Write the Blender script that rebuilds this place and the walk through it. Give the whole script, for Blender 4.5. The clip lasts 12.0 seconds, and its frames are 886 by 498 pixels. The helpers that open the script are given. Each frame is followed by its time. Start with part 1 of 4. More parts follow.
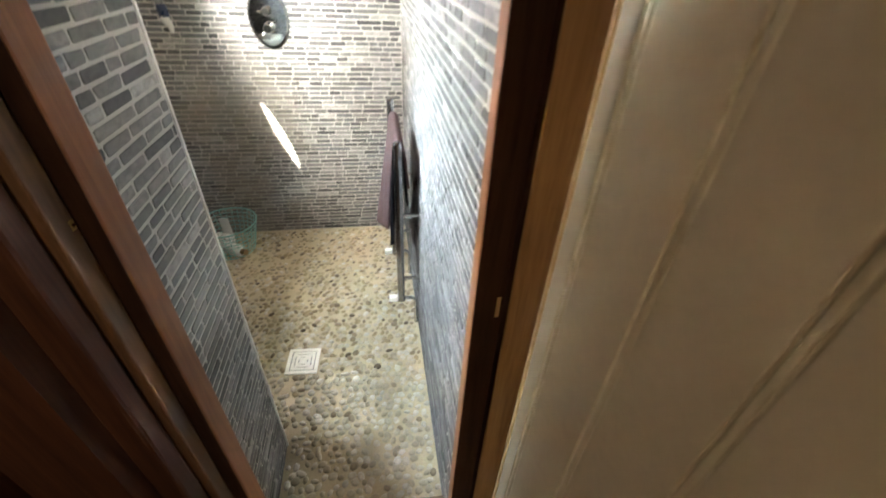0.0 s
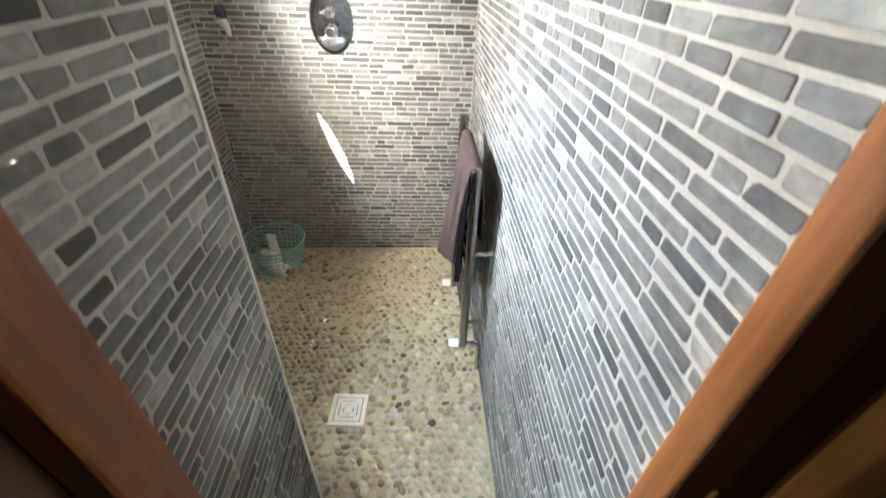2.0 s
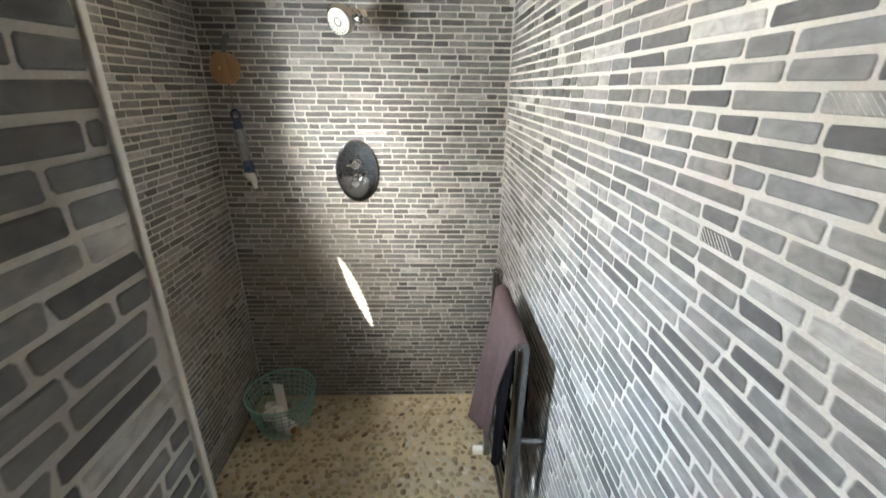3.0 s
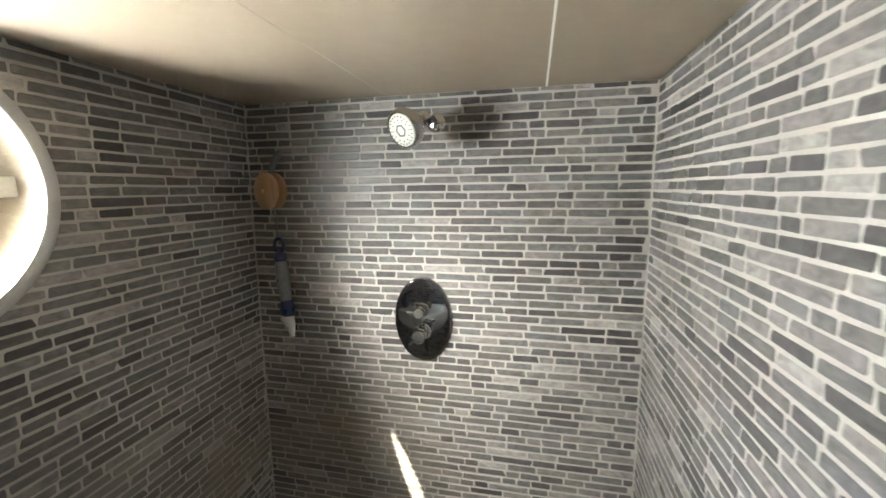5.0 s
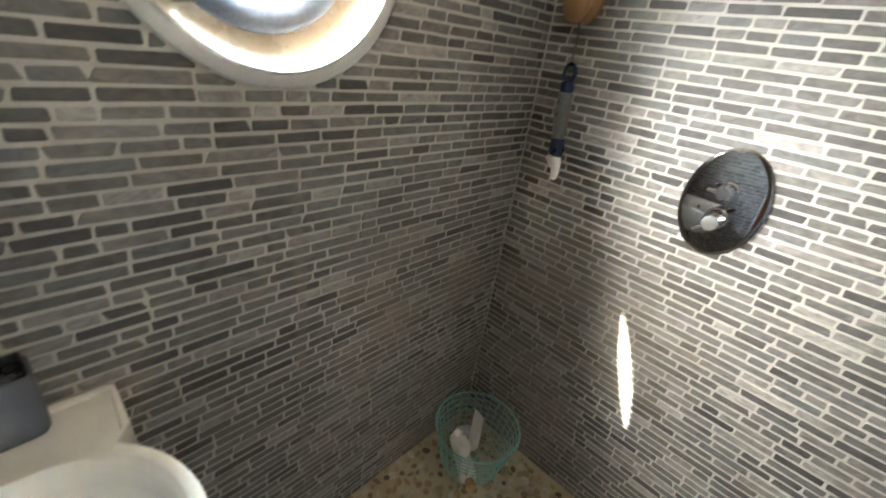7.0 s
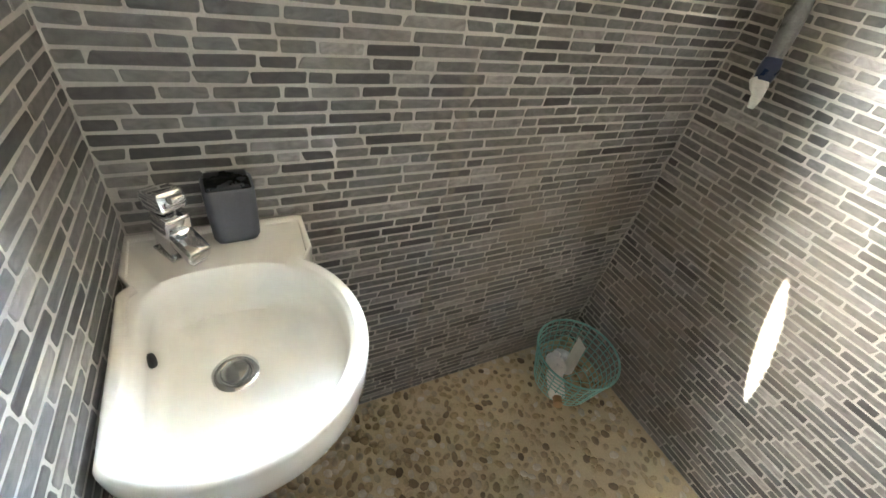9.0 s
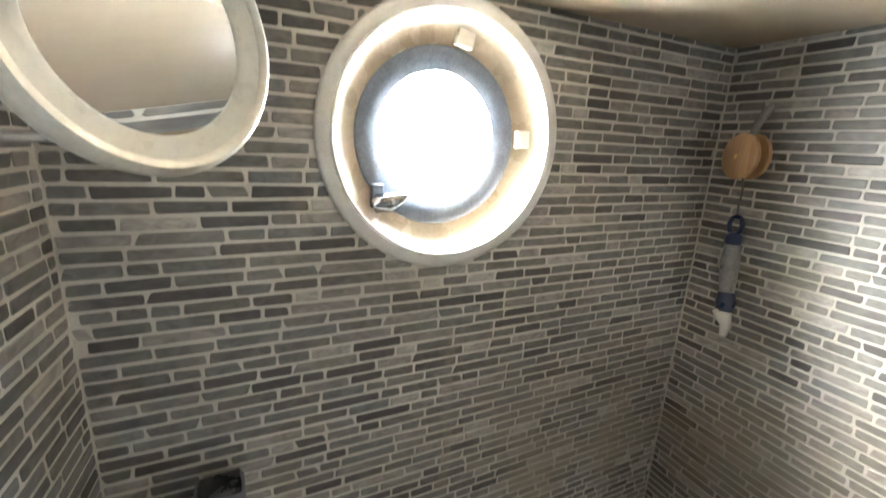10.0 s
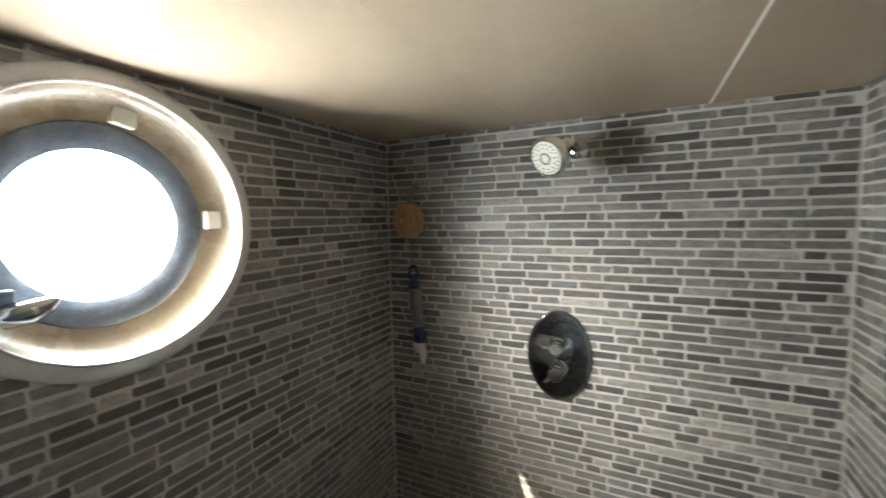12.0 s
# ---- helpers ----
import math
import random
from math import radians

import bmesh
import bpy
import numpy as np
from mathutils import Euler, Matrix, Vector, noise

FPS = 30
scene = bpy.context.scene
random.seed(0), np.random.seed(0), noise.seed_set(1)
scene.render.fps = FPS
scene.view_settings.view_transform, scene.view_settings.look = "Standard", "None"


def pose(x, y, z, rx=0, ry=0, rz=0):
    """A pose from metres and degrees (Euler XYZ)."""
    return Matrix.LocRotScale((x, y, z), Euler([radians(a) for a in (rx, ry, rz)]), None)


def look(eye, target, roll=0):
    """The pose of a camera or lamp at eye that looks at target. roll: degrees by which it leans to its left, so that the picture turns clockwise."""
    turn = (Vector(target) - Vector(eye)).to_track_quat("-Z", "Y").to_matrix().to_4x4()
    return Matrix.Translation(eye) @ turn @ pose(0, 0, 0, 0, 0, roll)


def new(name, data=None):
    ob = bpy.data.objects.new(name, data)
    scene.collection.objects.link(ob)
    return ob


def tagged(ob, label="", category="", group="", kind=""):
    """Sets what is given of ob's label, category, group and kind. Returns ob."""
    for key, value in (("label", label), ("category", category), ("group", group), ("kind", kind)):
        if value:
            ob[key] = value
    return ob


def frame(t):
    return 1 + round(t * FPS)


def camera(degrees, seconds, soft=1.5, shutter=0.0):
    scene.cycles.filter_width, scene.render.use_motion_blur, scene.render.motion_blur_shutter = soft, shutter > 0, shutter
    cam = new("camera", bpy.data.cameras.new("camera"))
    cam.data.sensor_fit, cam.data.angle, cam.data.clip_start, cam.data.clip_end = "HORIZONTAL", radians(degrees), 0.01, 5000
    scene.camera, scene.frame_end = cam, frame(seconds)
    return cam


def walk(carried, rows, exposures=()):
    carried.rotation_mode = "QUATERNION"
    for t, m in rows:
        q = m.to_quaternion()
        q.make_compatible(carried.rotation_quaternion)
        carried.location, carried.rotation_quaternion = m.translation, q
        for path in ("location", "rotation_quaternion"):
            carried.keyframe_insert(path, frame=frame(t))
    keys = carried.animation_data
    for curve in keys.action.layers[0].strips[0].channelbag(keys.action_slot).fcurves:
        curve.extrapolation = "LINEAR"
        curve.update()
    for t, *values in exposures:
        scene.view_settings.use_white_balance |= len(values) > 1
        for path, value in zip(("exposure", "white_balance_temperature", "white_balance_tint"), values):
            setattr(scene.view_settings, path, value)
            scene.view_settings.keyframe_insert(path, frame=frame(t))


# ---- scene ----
cam = camera(94.6, 12.0, shutter=0.25)

PATH = [
    (0, (-0.152, -0.038, 1.51), (0.135, 1.552, 0.331), 2.9),
    (0.5, (-0.208, 0.089, 1.429), (-0.099, 1.477, -0.006), 2.9),
    (1, (-0.221, 0.152, 1.405), (-0.093, 1.441, -0.119), 4.3),
    (1.5, (-0.225, 0.196, 1.392), (-0.095, 1.604, -0.022), 3.3),
    (2, (-0.252, 0.267, 1.465), (-0.142, 1.884, 0.293), 2.3),
    (2.5, (-0.262, 0.375, 1.531), (-0.204, 2.139, 0.59), 1.0),
    (3, (-0.314, 0.518, 1.551), (-0.261, 2.379, 0.82), 0.7),
    (3.2, (-0.314, 0.561, 1.542), (-0.293, 2.462, 0.919), -0.2),
    (4.8, (-0.292, 1.046, 1.612), (-0.608, 2.996, 1.297), -0.4),
    (5, (-0.306, 1.109, 1.616), (-0.739, 3.04, 1.322), -0.6),
    (5.5, (-0.376, 1.18, 1.627), (-1.031, 3.052, 1.374), -1.1),
    (6, (-0.399, 1.247, 1.646), (-1.241, 3.041, 1.38), -0.8),
    (6.5, (-0.448, 1.234, 1.609), (-1.45, 2.837, 0.957), 2.1),
    (7, (-0.496, 1.13, 1.474), (-1.66, 2.483, 0.571), 8.4),
    (7.5, (-0.488, 1.099, 1.46), (-1.676, 2.065, 0.173), 12.4),
    (7.7, (-0.482, 1.061, 1.413), (-1.653, 1.952, 0.059), 13.7),
    (9.3, (-0.496, 1.049, 1.412), (-1.883, 1.863, 0.224), 10.3),
    (9.5, (-0.483, 1.08, 1.479), (-2.034, 1.896, 0.518), 7.0),
    (10, (-0.473, 1.122, 1.612), (-2.24, 1.958, 1.106), 2.7),
    (10.5, (-0.498, 1.113, 1.635), (-2.265, 2.04, 1.507), 1.2),
    (11, (-0.5, 1.116, 1.653), (-2.214, 2.145, 1.591), 0.6),
    (11.5, (-0.498, 1.117, 1.642), (-1.897, 2.544, 1.568), -0.8),
    (12, (-0.42, 1.1, 1.625), (-1.301, 2.888, 1.466), -1.1),
]
EXPOSURES = [(0.0, 4.6), (0.5, 4.65), (1.5, 4.6), (2.5, 3.95), (3.2, 3.5), (5.0, 3.25), (6.0, 3.3), (7.0, 3.8), (7.7, 4.2), (9.3, 4.35), (10.0, 4.05), (10.5, 3.2), (11.0, 3.05), (12.0, 2.75)]
walk(cam, [(t, look(eye, target, roll)) for t, eye, target, roll in PATH], EXPOSURES)

# ---- world, sun and lamps ----
SUN_WAY = Vector((0.610, 0.815, -0.990)).normalized()   # the way the sunlight goes
world = bpy.data.worlds.new("sky")
scene.world = world
world.use_nodes = True
sky = world.node_tree.nodes.new("ShaderNodeTexSky")
sky.sky_type, sky.sun_disc = "NISHITA", False
sky.sun_elevation = math.asin(-SUN_WAY.z)
sky.sun_rotation = math.atan2(-SUN_WAY.x, -SUN_WAY.y)
world.node_tree.links.new(sky.outputs[0], world.node_tree.nodes["Background"].inputs[0])
world.node_tree.nodes["Background"].inputs[1].default_value = 0.1

sun = new("sun", bpy.data.lights.new("sun", "SUN"))
sun.data.energy, sun.data.angle, sun.data.color = 5.0, radians(0.5), (1.0, 0.93, 0.82)
sun.matrix_world = Matrix.Translation((-6, -5, 10)) @ SUN_WAY.to_track_quat("-Z", "Y").to_matrix().to_4x4()

PORT = Vector((-1.222, 1.480, 1.620))                   # centre of the porthole in the wall's face
skylight = new("porthole_daylight", bpy.data.lights.new("porthole_daylight", "AREA"))
skylight.data.shape, skylight.data.size = "DISK", 0.29
skylight.data.energy, skylight.data.color = 1.9, (0.98, 0.99, 0.97)
skylight.matrix_world = look(PORT + Vector((-0.165, 0, 0)), PORT + Vector((-0.165 + 1.0, 0.22, -0.50)))

# the bright haze below and above the sun, and its glitter on the water
sun_haze = new("porthole_sun_haze", bpy.data.lights.new("porthole_sun_haze", "AREA"))
sun_haze.data.shape, sun_haze.data.size, sun_haze.data.size_y = "RECTANGLE", 0.50, 0.95
sun_haze.data.energy, sun_haze.data.color = 56.0, (1.0, 0.98, 0.94)
sun_haze.matrix_world = look(PORT - Vector((0.600, 0.690, -0.60)), PORT)

high_sky = new("porthole_high_sky", bpy.data.lights.new("porthole_high_sky", "AREA"))
high_sky.data.shape, high_sky.data.size = "DISK", 1.20
high_sky.data.energy, high_sky.data.color = 76.0, (0.57, 0.78, 1.0)
high_sky.matrix_world = look((-1.98, PORT.y + 0.30, PORT.z + 0.74), (-1.29, PORT.y, PORT.z))

# added warm fill for the hall; its source is assumed, out of view
hall_light = new("hall_fill_light", bpy.data.lights.new("hall_fill_light", "AREA"))
hall_light.data.shape, hall_light.data.size = "DISK", 0.22
hall_light.data.energy, hall_light.data.color = 0.20, (1.0, 0.82, 0.60)
hall_light.matrix_world = pose(-0.48, -0.60, 1.905, 0, 0, 0)


# ---- materials ----
def material(name, base=(0.5, 0.5, 0.5), rough=0.5, metal=0.0, vary=0.15, scale=20.0, fine=200.0, bump=0.1, depth=0.001,
             rough_vary=0.1, coat=0.0, spec=0.5):
    """A surface with two scales of uneven colour and a fine relief."""
    m = bpy.data.materials.new(name)
    m.use_nodes = True
    n, l = m.node_tree.nodes, m.node_tree.links
    b = n["Principled BSDF"]
    b.inputs["Metallic"].default_value = metal
    b.inputs["Coat Weight"].default_value = coat
    b.inputs["Specular IOR Level"].default_value = spec
    pos = n.new("ShaderNodeNewGeometry")
    big, small = n.new("ShaderNodeTexNoise"), n.new("ShaderNodeTexNoise")
    big.inputs["Scale"].default_value, small.inputs["Scale"].default_value = scale, fine
    big.inputs["Detail"].default_value, small.inputs["Detail"].default_value = 4, 3
    for t in (big, small):
        l.new(pos.outputs["Position"], t.inputs["Vector"])
    add = n.new("ShaderNodeMath")
    add.operation = "ADD"
    l.new(big.outputs["Fac"], add.inputs[0])
    l.new(small.outputs["Fac"], add.inputs[1])
    ramp = n.new("ShaderNodeMapRange")
    ramp.inputs["From Min"].default_value, ramp.inputs["From Max"].default_value = 0.6, 1.4
    ramp.inputs["To Min"].default_value, ramp.inputs["To Max"].default_value = 1 - vary, 1 + vary
    l.new(add.outputs[0], ramp.inputs["Value"])
    mul = n.new("ShaderNodeVectorMath")
    mul.operation = "SCALE"
    mul.inputs[0].default_value = base
    l.new(ramp.outputs[0], mul.inputs["Scale"])
    l.new(mul.outputs[0], b.inputs["Base Color"])
    rr = n.new("ShaderNodeMapRange")
    rr.inputs["From Min"].default_value, rr.inputs["From Max"].default_value = 0.3, 0.7
    rr.inputs["To Min"].default_value, rr.inputs["To Max"].default_value = max(rough - rough_vary, 0.02), min(rough + rough_vary, 1)
    l.new(big.outputs["Fac"], rr.inputs["Value"])
    l.new(rr.outputs[0], b.inputs["Roughness"])
    if bump:
        bu = n.new("ShaderNodeBump")
        bu.inputs["Strength"].default_value, bu.inputs["Distance"].default_value = bump, depth
        l.new(small.outputs["Fac"], bu.inputs["Height"])
        l.new(bu.outputs[0], b.inputs["Normal"])
    return m


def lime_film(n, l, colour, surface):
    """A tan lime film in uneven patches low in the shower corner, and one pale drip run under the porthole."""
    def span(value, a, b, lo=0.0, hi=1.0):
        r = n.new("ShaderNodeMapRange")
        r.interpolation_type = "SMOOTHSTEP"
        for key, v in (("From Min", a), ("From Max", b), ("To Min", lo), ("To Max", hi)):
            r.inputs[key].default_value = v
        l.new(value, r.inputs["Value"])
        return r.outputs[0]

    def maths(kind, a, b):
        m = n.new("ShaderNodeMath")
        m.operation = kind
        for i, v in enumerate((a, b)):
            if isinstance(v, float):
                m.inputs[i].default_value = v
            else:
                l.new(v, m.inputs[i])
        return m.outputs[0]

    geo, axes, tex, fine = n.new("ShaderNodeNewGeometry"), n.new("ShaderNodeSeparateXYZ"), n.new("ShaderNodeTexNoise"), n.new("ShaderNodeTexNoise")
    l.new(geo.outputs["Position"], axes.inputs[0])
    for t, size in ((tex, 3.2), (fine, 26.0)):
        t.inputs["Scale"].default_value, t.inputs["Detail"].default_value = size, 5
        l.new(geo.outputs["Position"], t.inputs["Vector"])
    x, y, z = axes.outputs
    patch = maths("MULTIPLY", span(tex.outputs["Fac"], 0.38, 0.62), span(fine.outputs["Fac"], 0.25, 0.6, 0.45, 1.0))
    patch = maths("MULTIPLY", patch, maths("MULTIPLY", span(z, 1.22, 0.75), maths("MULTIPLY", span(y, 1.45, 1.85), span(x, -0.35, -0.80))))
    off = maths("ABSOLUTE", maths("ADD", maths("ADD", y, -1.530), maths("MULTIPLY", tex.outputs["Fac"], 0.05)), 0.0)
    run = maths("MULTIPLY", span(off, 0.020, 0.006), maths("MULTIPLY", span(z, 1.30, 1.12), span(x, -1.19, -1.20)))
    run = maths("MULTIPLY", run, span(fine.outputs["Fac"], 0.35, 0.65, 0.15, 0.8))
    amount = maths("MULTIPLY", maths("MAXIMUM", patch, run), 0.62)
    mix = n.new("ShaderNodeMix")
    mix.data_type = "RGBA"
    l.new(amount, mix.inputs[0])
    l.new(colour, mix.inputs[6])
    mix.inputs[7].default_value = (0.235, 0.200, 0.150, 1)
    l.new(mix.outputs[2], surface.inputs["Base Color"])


def pieces_material(name, stops, rough, vary=0.18, scale=60.0, bump=0.25, spec=0.5, streak=(1, 1, 1)):
    """A stone whose colour is drawn piece by piece from a list of (place, colour)."""
    m = bpy.data.materials.new(name)
    m.use_nodes = True
    n, l = m.node_tree.nodes, m.node_tree.links
    b = n["Principled BSDF"]
    b.inputs["Specular IOR Level"].default_value = spec
    geo, info = n.new("ShaderNodeNewGeometry"), n.new("ShaderNodeObjectInfo")
    add, part_of = n.new("ShaderNodeMath"), n.new("ShaderNodeMath")
    add.operation, part_of.operation = "ADD", "FRACT"
    l.new(geo.outputs["Random Per Island"], add.inputs[0])
    l.new(info.outputs["Random"], add.inputs[1])
    l.new(add.outputs[0], part_of.inputs[0])
    ramp = n.new("ShaderNodeValToRGB")
    ramp.color_ramp.interpolation = "LINEAR"
    el = ramp.color_ramp.elements
    while len(el) < len(stops):
        el.new(0.5)
    for e, (p, c) in zip(el, stops):
        e.position, e.color = p, (*c, 1)
    l.new(part_of.outputs[0], ramp.inputs[0])
    size = n.new("ShaderNodeVectorMath")
    size.operation = "MULTIPLY"
    size.inputs[1].default_value = streak
    l.new(geo.outputs["Position"], size.inputs[0])
    tex, fine = n.new("ShaderNodeTexNoise"), n.new("ShaderNodeTexNoise")
    tex.inputs["Scale"].default_value, tex.inputs["Detail"].default_value = scale, 6
    tex.inputs["Distortion"].default_value = 0.8
    fine.inputs["Scale"].default_value, fine.inputs["Detail"].default_value = 420, 2
    l.new(size.outputs[0], tex.inputs["Vector"])
    l.new(geo.outputs["Position"], fine.inputs["Vector"])
    mr = n.new("ShaderNodeMapRange")
    mr.inputs["From Min"].default_value, mr.inputs["From Max"].default_value = 0.3, 0.7
    mr.inputs["To Min"].default_value, mr.inputs["To Max"].default_value = 1 - vary, 1 + vary
    l.new(tex.outputs["Fac"], mr.inputs["Value"])
    mul = n.new("ShaderNodeVectorMath")
    mul.operation = "SCALE"
    l.new(ramp.outputs[0], mul.inputs[0])
    l.new(mr.outputs[0], mul.inputs["Scale"])
    l.new(mul.outputs[0], b.inputs["Base Color"])
    rr = n.new("ShaderNodeMapRange")
    rr.inputs["To Min"].default_value, rr.inputs["To Max"].default_value = rough + 0.08, rough - 0.08
    l.new(part_of.outputs[0], rr.inputs["Value"])
    l.new(rr.outputs[0], b.inputs["Roughness"])
    bu = n.new("ShaderNodeBump")
    bu.inputs["Strength"].default_value, bu.inputs["Distance"].default_value = bump, 0.001
    mix = n.new("ShaderNodeMath")
    mix.operation = "ADD"
    l.new(tex.outputs["Fac"], mix.inputs[0])
    l.new(fine.outputs["Fac"], mix.inputs[1])
    l.new(mix.outputs[0], bu.inputs["Height"])
    l.new(bu.outputs[0], b.inputs["Normal"])
    return m


def wood(name, dark, light, rough=0.4, along="Z", bump=0.15, coat=0.0, spec=0.4):
    """Varnished wood with a drawn-out grain along one axis."""
    m = bpy.data.materials.new(name)
    m.use_nodes = True
    n, l = m.node_tree.nodes, m.node_tree.links
    b = n["Principled BSDF"]
    b.inputs["Coat Weight"].default_value, b.inputs["Coat Roughness"].default_value = coat, 0.25
    b.inputs["Specular IOR Level"].default_value = spec
    geo = n.new("ShaderNodeNewGeometry")
    size = n.new("ShaderNodeVectorMath")
    size.operation = "MULTIPLY"
    size.inputs[1].default_value = tuple(0.06 if a == along else 1.0 for a in "XYZ")
    l.new(geo.outputs["Position"], size.inputs[0])
    grain, pores = n.new("ShaderNodeTexNoise"), n.new("ShaderNodeTexNoise")
    grain.inputs["Scale"].default_value, grain.inputs["Detail"].default_value, grain.inputs["Distortion"].default_value = 45, 6, 1.2
    pores.inputs["Scale"].default_value, pores.inputs["Detail"].default_value = 320, 3
    for t in (grain, pores):
        l.new(size.outputs[0], t.inputs["Vector"])
    add = n.new("ShaderNodeMath")
    add.operation = "MULTIPLY_ADD"
    add.inputs[1].default_value = 0.35
    l.new(pores.outputs["Fac"], add.inputs[0])
    l.new(grain.outputs["Fac"], add.inputs[2])
    ramp = n.new("ShaderNodeValToRGB")
    ramp.color_ramp.elements[0].position, ramp.color_ramp.elements[0].color = 0.45, (*dark, 1)
    ramp.color_ramp.elements[1].position, ramp.color_ramp.elements[1].color = 0.9, (*light, 1)
    l.new(add.outputs[0], ramp.inputs[0])
    l.new(ramp.outputs[0], b.inputs["Base Color"])
    b.inputs["Roughness"].default_value = rough
    bu = n.new("ShaderNodeBump")
    bu.inputs["Strength"].default_value, bu.inputs["Distance"].default_value = bump, 0.0008
    l.new(add.outputs[0], bu.inputs["Height"])
    l.new(bu.outputs[0], b.inputs["Normal"])
    return m


def clear_glass(name):
    m = bpy.data.materials.new(name)
    m.use_nodes = True
    b = m.node_tree.nodes["Principled BSDF"]
    b.inputs["Base Color"].default_value = (0.95, 0.98, 0.97, 1)
    b.inputs["Roughness"].default_value, b.inputs["IOR"].default_value = 0.0, 1.45
    b.inputs["Transmission Weight"].default_value = 1.0
    return m


def glowing(name, colour, strength):
    m = bpy.data.materials.new(name)
    m.use_nodes = True
    b = m.node_tree.nodes["Principled BSDF"]
    b.inputs["Base Color"].default_value = (0.9, 0.88, 0.84, 1)
    b.inputs["Emission Color"].default_value = (*colour, 1)
    b.inputs["Emission Strength"].default_value = strength
    return m


STONE = pieces_material("grey_stone_strip", [(0.0, (0.034, 0.032, 0.030)), (0.14, (0.066, 0.062, 0.057)), (0.35, (0.108, 0.100, 0.089)), (0.55, (0.112, 0.112, 0.110)),
                                             (0.74, (0.142, 0.132, 0.118)), (0.92, (0.195, 0.184, 0.165)), (1.0, (0.31, 0.292, 0.262))], 0.64, spec=1.0,
                        vary=0.34, scale=38, streak=(1, 1, 1.8))
GROUT = material("pale_grout", (0.475, 0.448, 0.398), 0.85, vary=0.14, scale=9, fine=260, bump=0.5, depth=0.0015)
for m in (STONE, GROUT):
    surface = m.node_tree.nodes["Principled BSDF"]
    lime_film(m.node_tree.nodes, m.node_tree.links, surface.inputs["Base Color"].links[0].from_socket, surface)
PEBBLE = pieces_material("river_pebble", [(0.0, (0.20, 0.155, 0.10)), (0.08, (0.32, 0.265, 0.18)), (0.35, (0.38, 0.325, 0.235)),
                                          (0.65, (0.45, 0.40, 0.31)), (0.88, (0.52, 0.475, 0.385)), (1.0, (0.36, 0.33, 0.27))], 0.36, vary=0.15, scale=90, bump=0.12)
BROWN_PEBBLE = pieces_material("brown_pebble", [(0.0, (0.085, 0.058, 0.032)), (0.10, (0.19, 0.140, 0.082)), (0.35, (0.285, 0.222, 0.135)),
                                                (0.75, (0.36, 0.292, 0.188)), (1.0, (0.45, 0.375, 0.255))], 0.28, vary=0.22, scale=90, bump=0.12)
BED = material("cream_floor_grout", (0.44, 0.36, 0.235), 0.7, vary=0.2, scale=7, fine=150, bump=0.5, depth=0.002)
CEILING = material("cream_gloss_panel", (0.40, 0.325, 0.240), 0.20, vary=0.04, scale=2.5, fine=30, bump=0.015, depth=0.001, rough_vary=0.03, spec=0.22)
SEAM_TAN = material("tan_joint_strip", (0.36, 0.30, 0.225), 0.6, vary=0.05)
SEAM = material("white_joint_strip", (0.86, 0.83, 0.76), 0.4, vary=0.05)
WHITE_TRIM = material("white_corner_trim", (0.75, 0.74, 0.70), 0.35, vary=0.08, scale=30)
CHROME = material("chrome", (0.78, 0.79, 0.80), 0.07, 1.0, vary=0.04, scale=40, bump=0.02, rough_vary=0.03)
DULL_CHROME = material("dull_chrome", (0.55, 0.56, 0.57), 0.22, 1.0, vary=0.06, scale=60, bump=0.01, rough_vary=0.08)
RAIL_CHROME = material("rail_chrome", (0.32, 0.32, 0.33), 0.08, 1.0, vary=0.08, scale=60, bump=0.03, rough_vary=0.05)
DARK_CHROME = material("dark_polished_chrome", (0.42, 0.43, 0.45), 0.03, 1.0, vary=0.05, scale=30, bump=0.02, rough_vary=0.02)
MIRROR = material("mirror_silver", (0.88, 0.89, 0.88), 0.0, 1.0, vary=0.0, bump=0, rough_vary=0.0)
SATIN = material("satin_nickel", (0.64, 0.62, 0.57), 0.36, 0.75, vary=0.10, scale=30, bump=0.03, rough_vary=0.08)
CLIP = material("cream_plastic_clip", (0.50, 0.47, 0.38), 0.45, vary=0.1, scale=60, bump=0.05)
BEZEL = material("milky_plastic", (0.62, 0.62, 0.57), 0.3, vary=0.06, scale=40, bump=0.03)
CERAMIC = material("white_ceramic", (0.80, 0.775, 0.71), 0.12, vary=0.035, scale=6, fine=40, bump=0.01, rough_vary=0.04, coat=0.4)
REVEAL = material("painted_reveal", (0.27, 0.215, 0.15), 0.28, vary=0.14, scale=16, fine=120, bump=0.15, depth=0.0015)
RING = material("grey_painted_ring", (0.55, 0.54, 0.52), 0.4, vary=0.08, scale=25, bump=0.05)
STEEL_FRAME = material("weathered_steel_frame", (0.125, 0.14, 0.165), 0.4, 0.5, vary=0.3, scale=40, bump=0.2)
HULL = material("white_hull_paint", (0.8, 0.8, 0.78), 0.4, vary=0.05)
TEAL = material("teal_coated_wire", (0.24, 0.52, 0.47), 0.35, vary=0.2, scale=60, bump=0.05)
PURPLE = material("mauve_terry", (0.108, 0.070, 0.066), 0.95, vary=0.25, scale=45, fine=700, bump=0.9, depth=0.003, spec=0.1)
BLACK_CLOTH = material("black_terry", (0.006, 0.0055, 0.0065), 0.95, vary=0.3, scale=45, fine=700, bump=0.8, depth=0.003, spec=0.03)
WHITE_PLASTIC = material("white_plastic", (0.84, 0.83, 0.79), 0.35, vary=0.05, scale=50, bump=0.03)
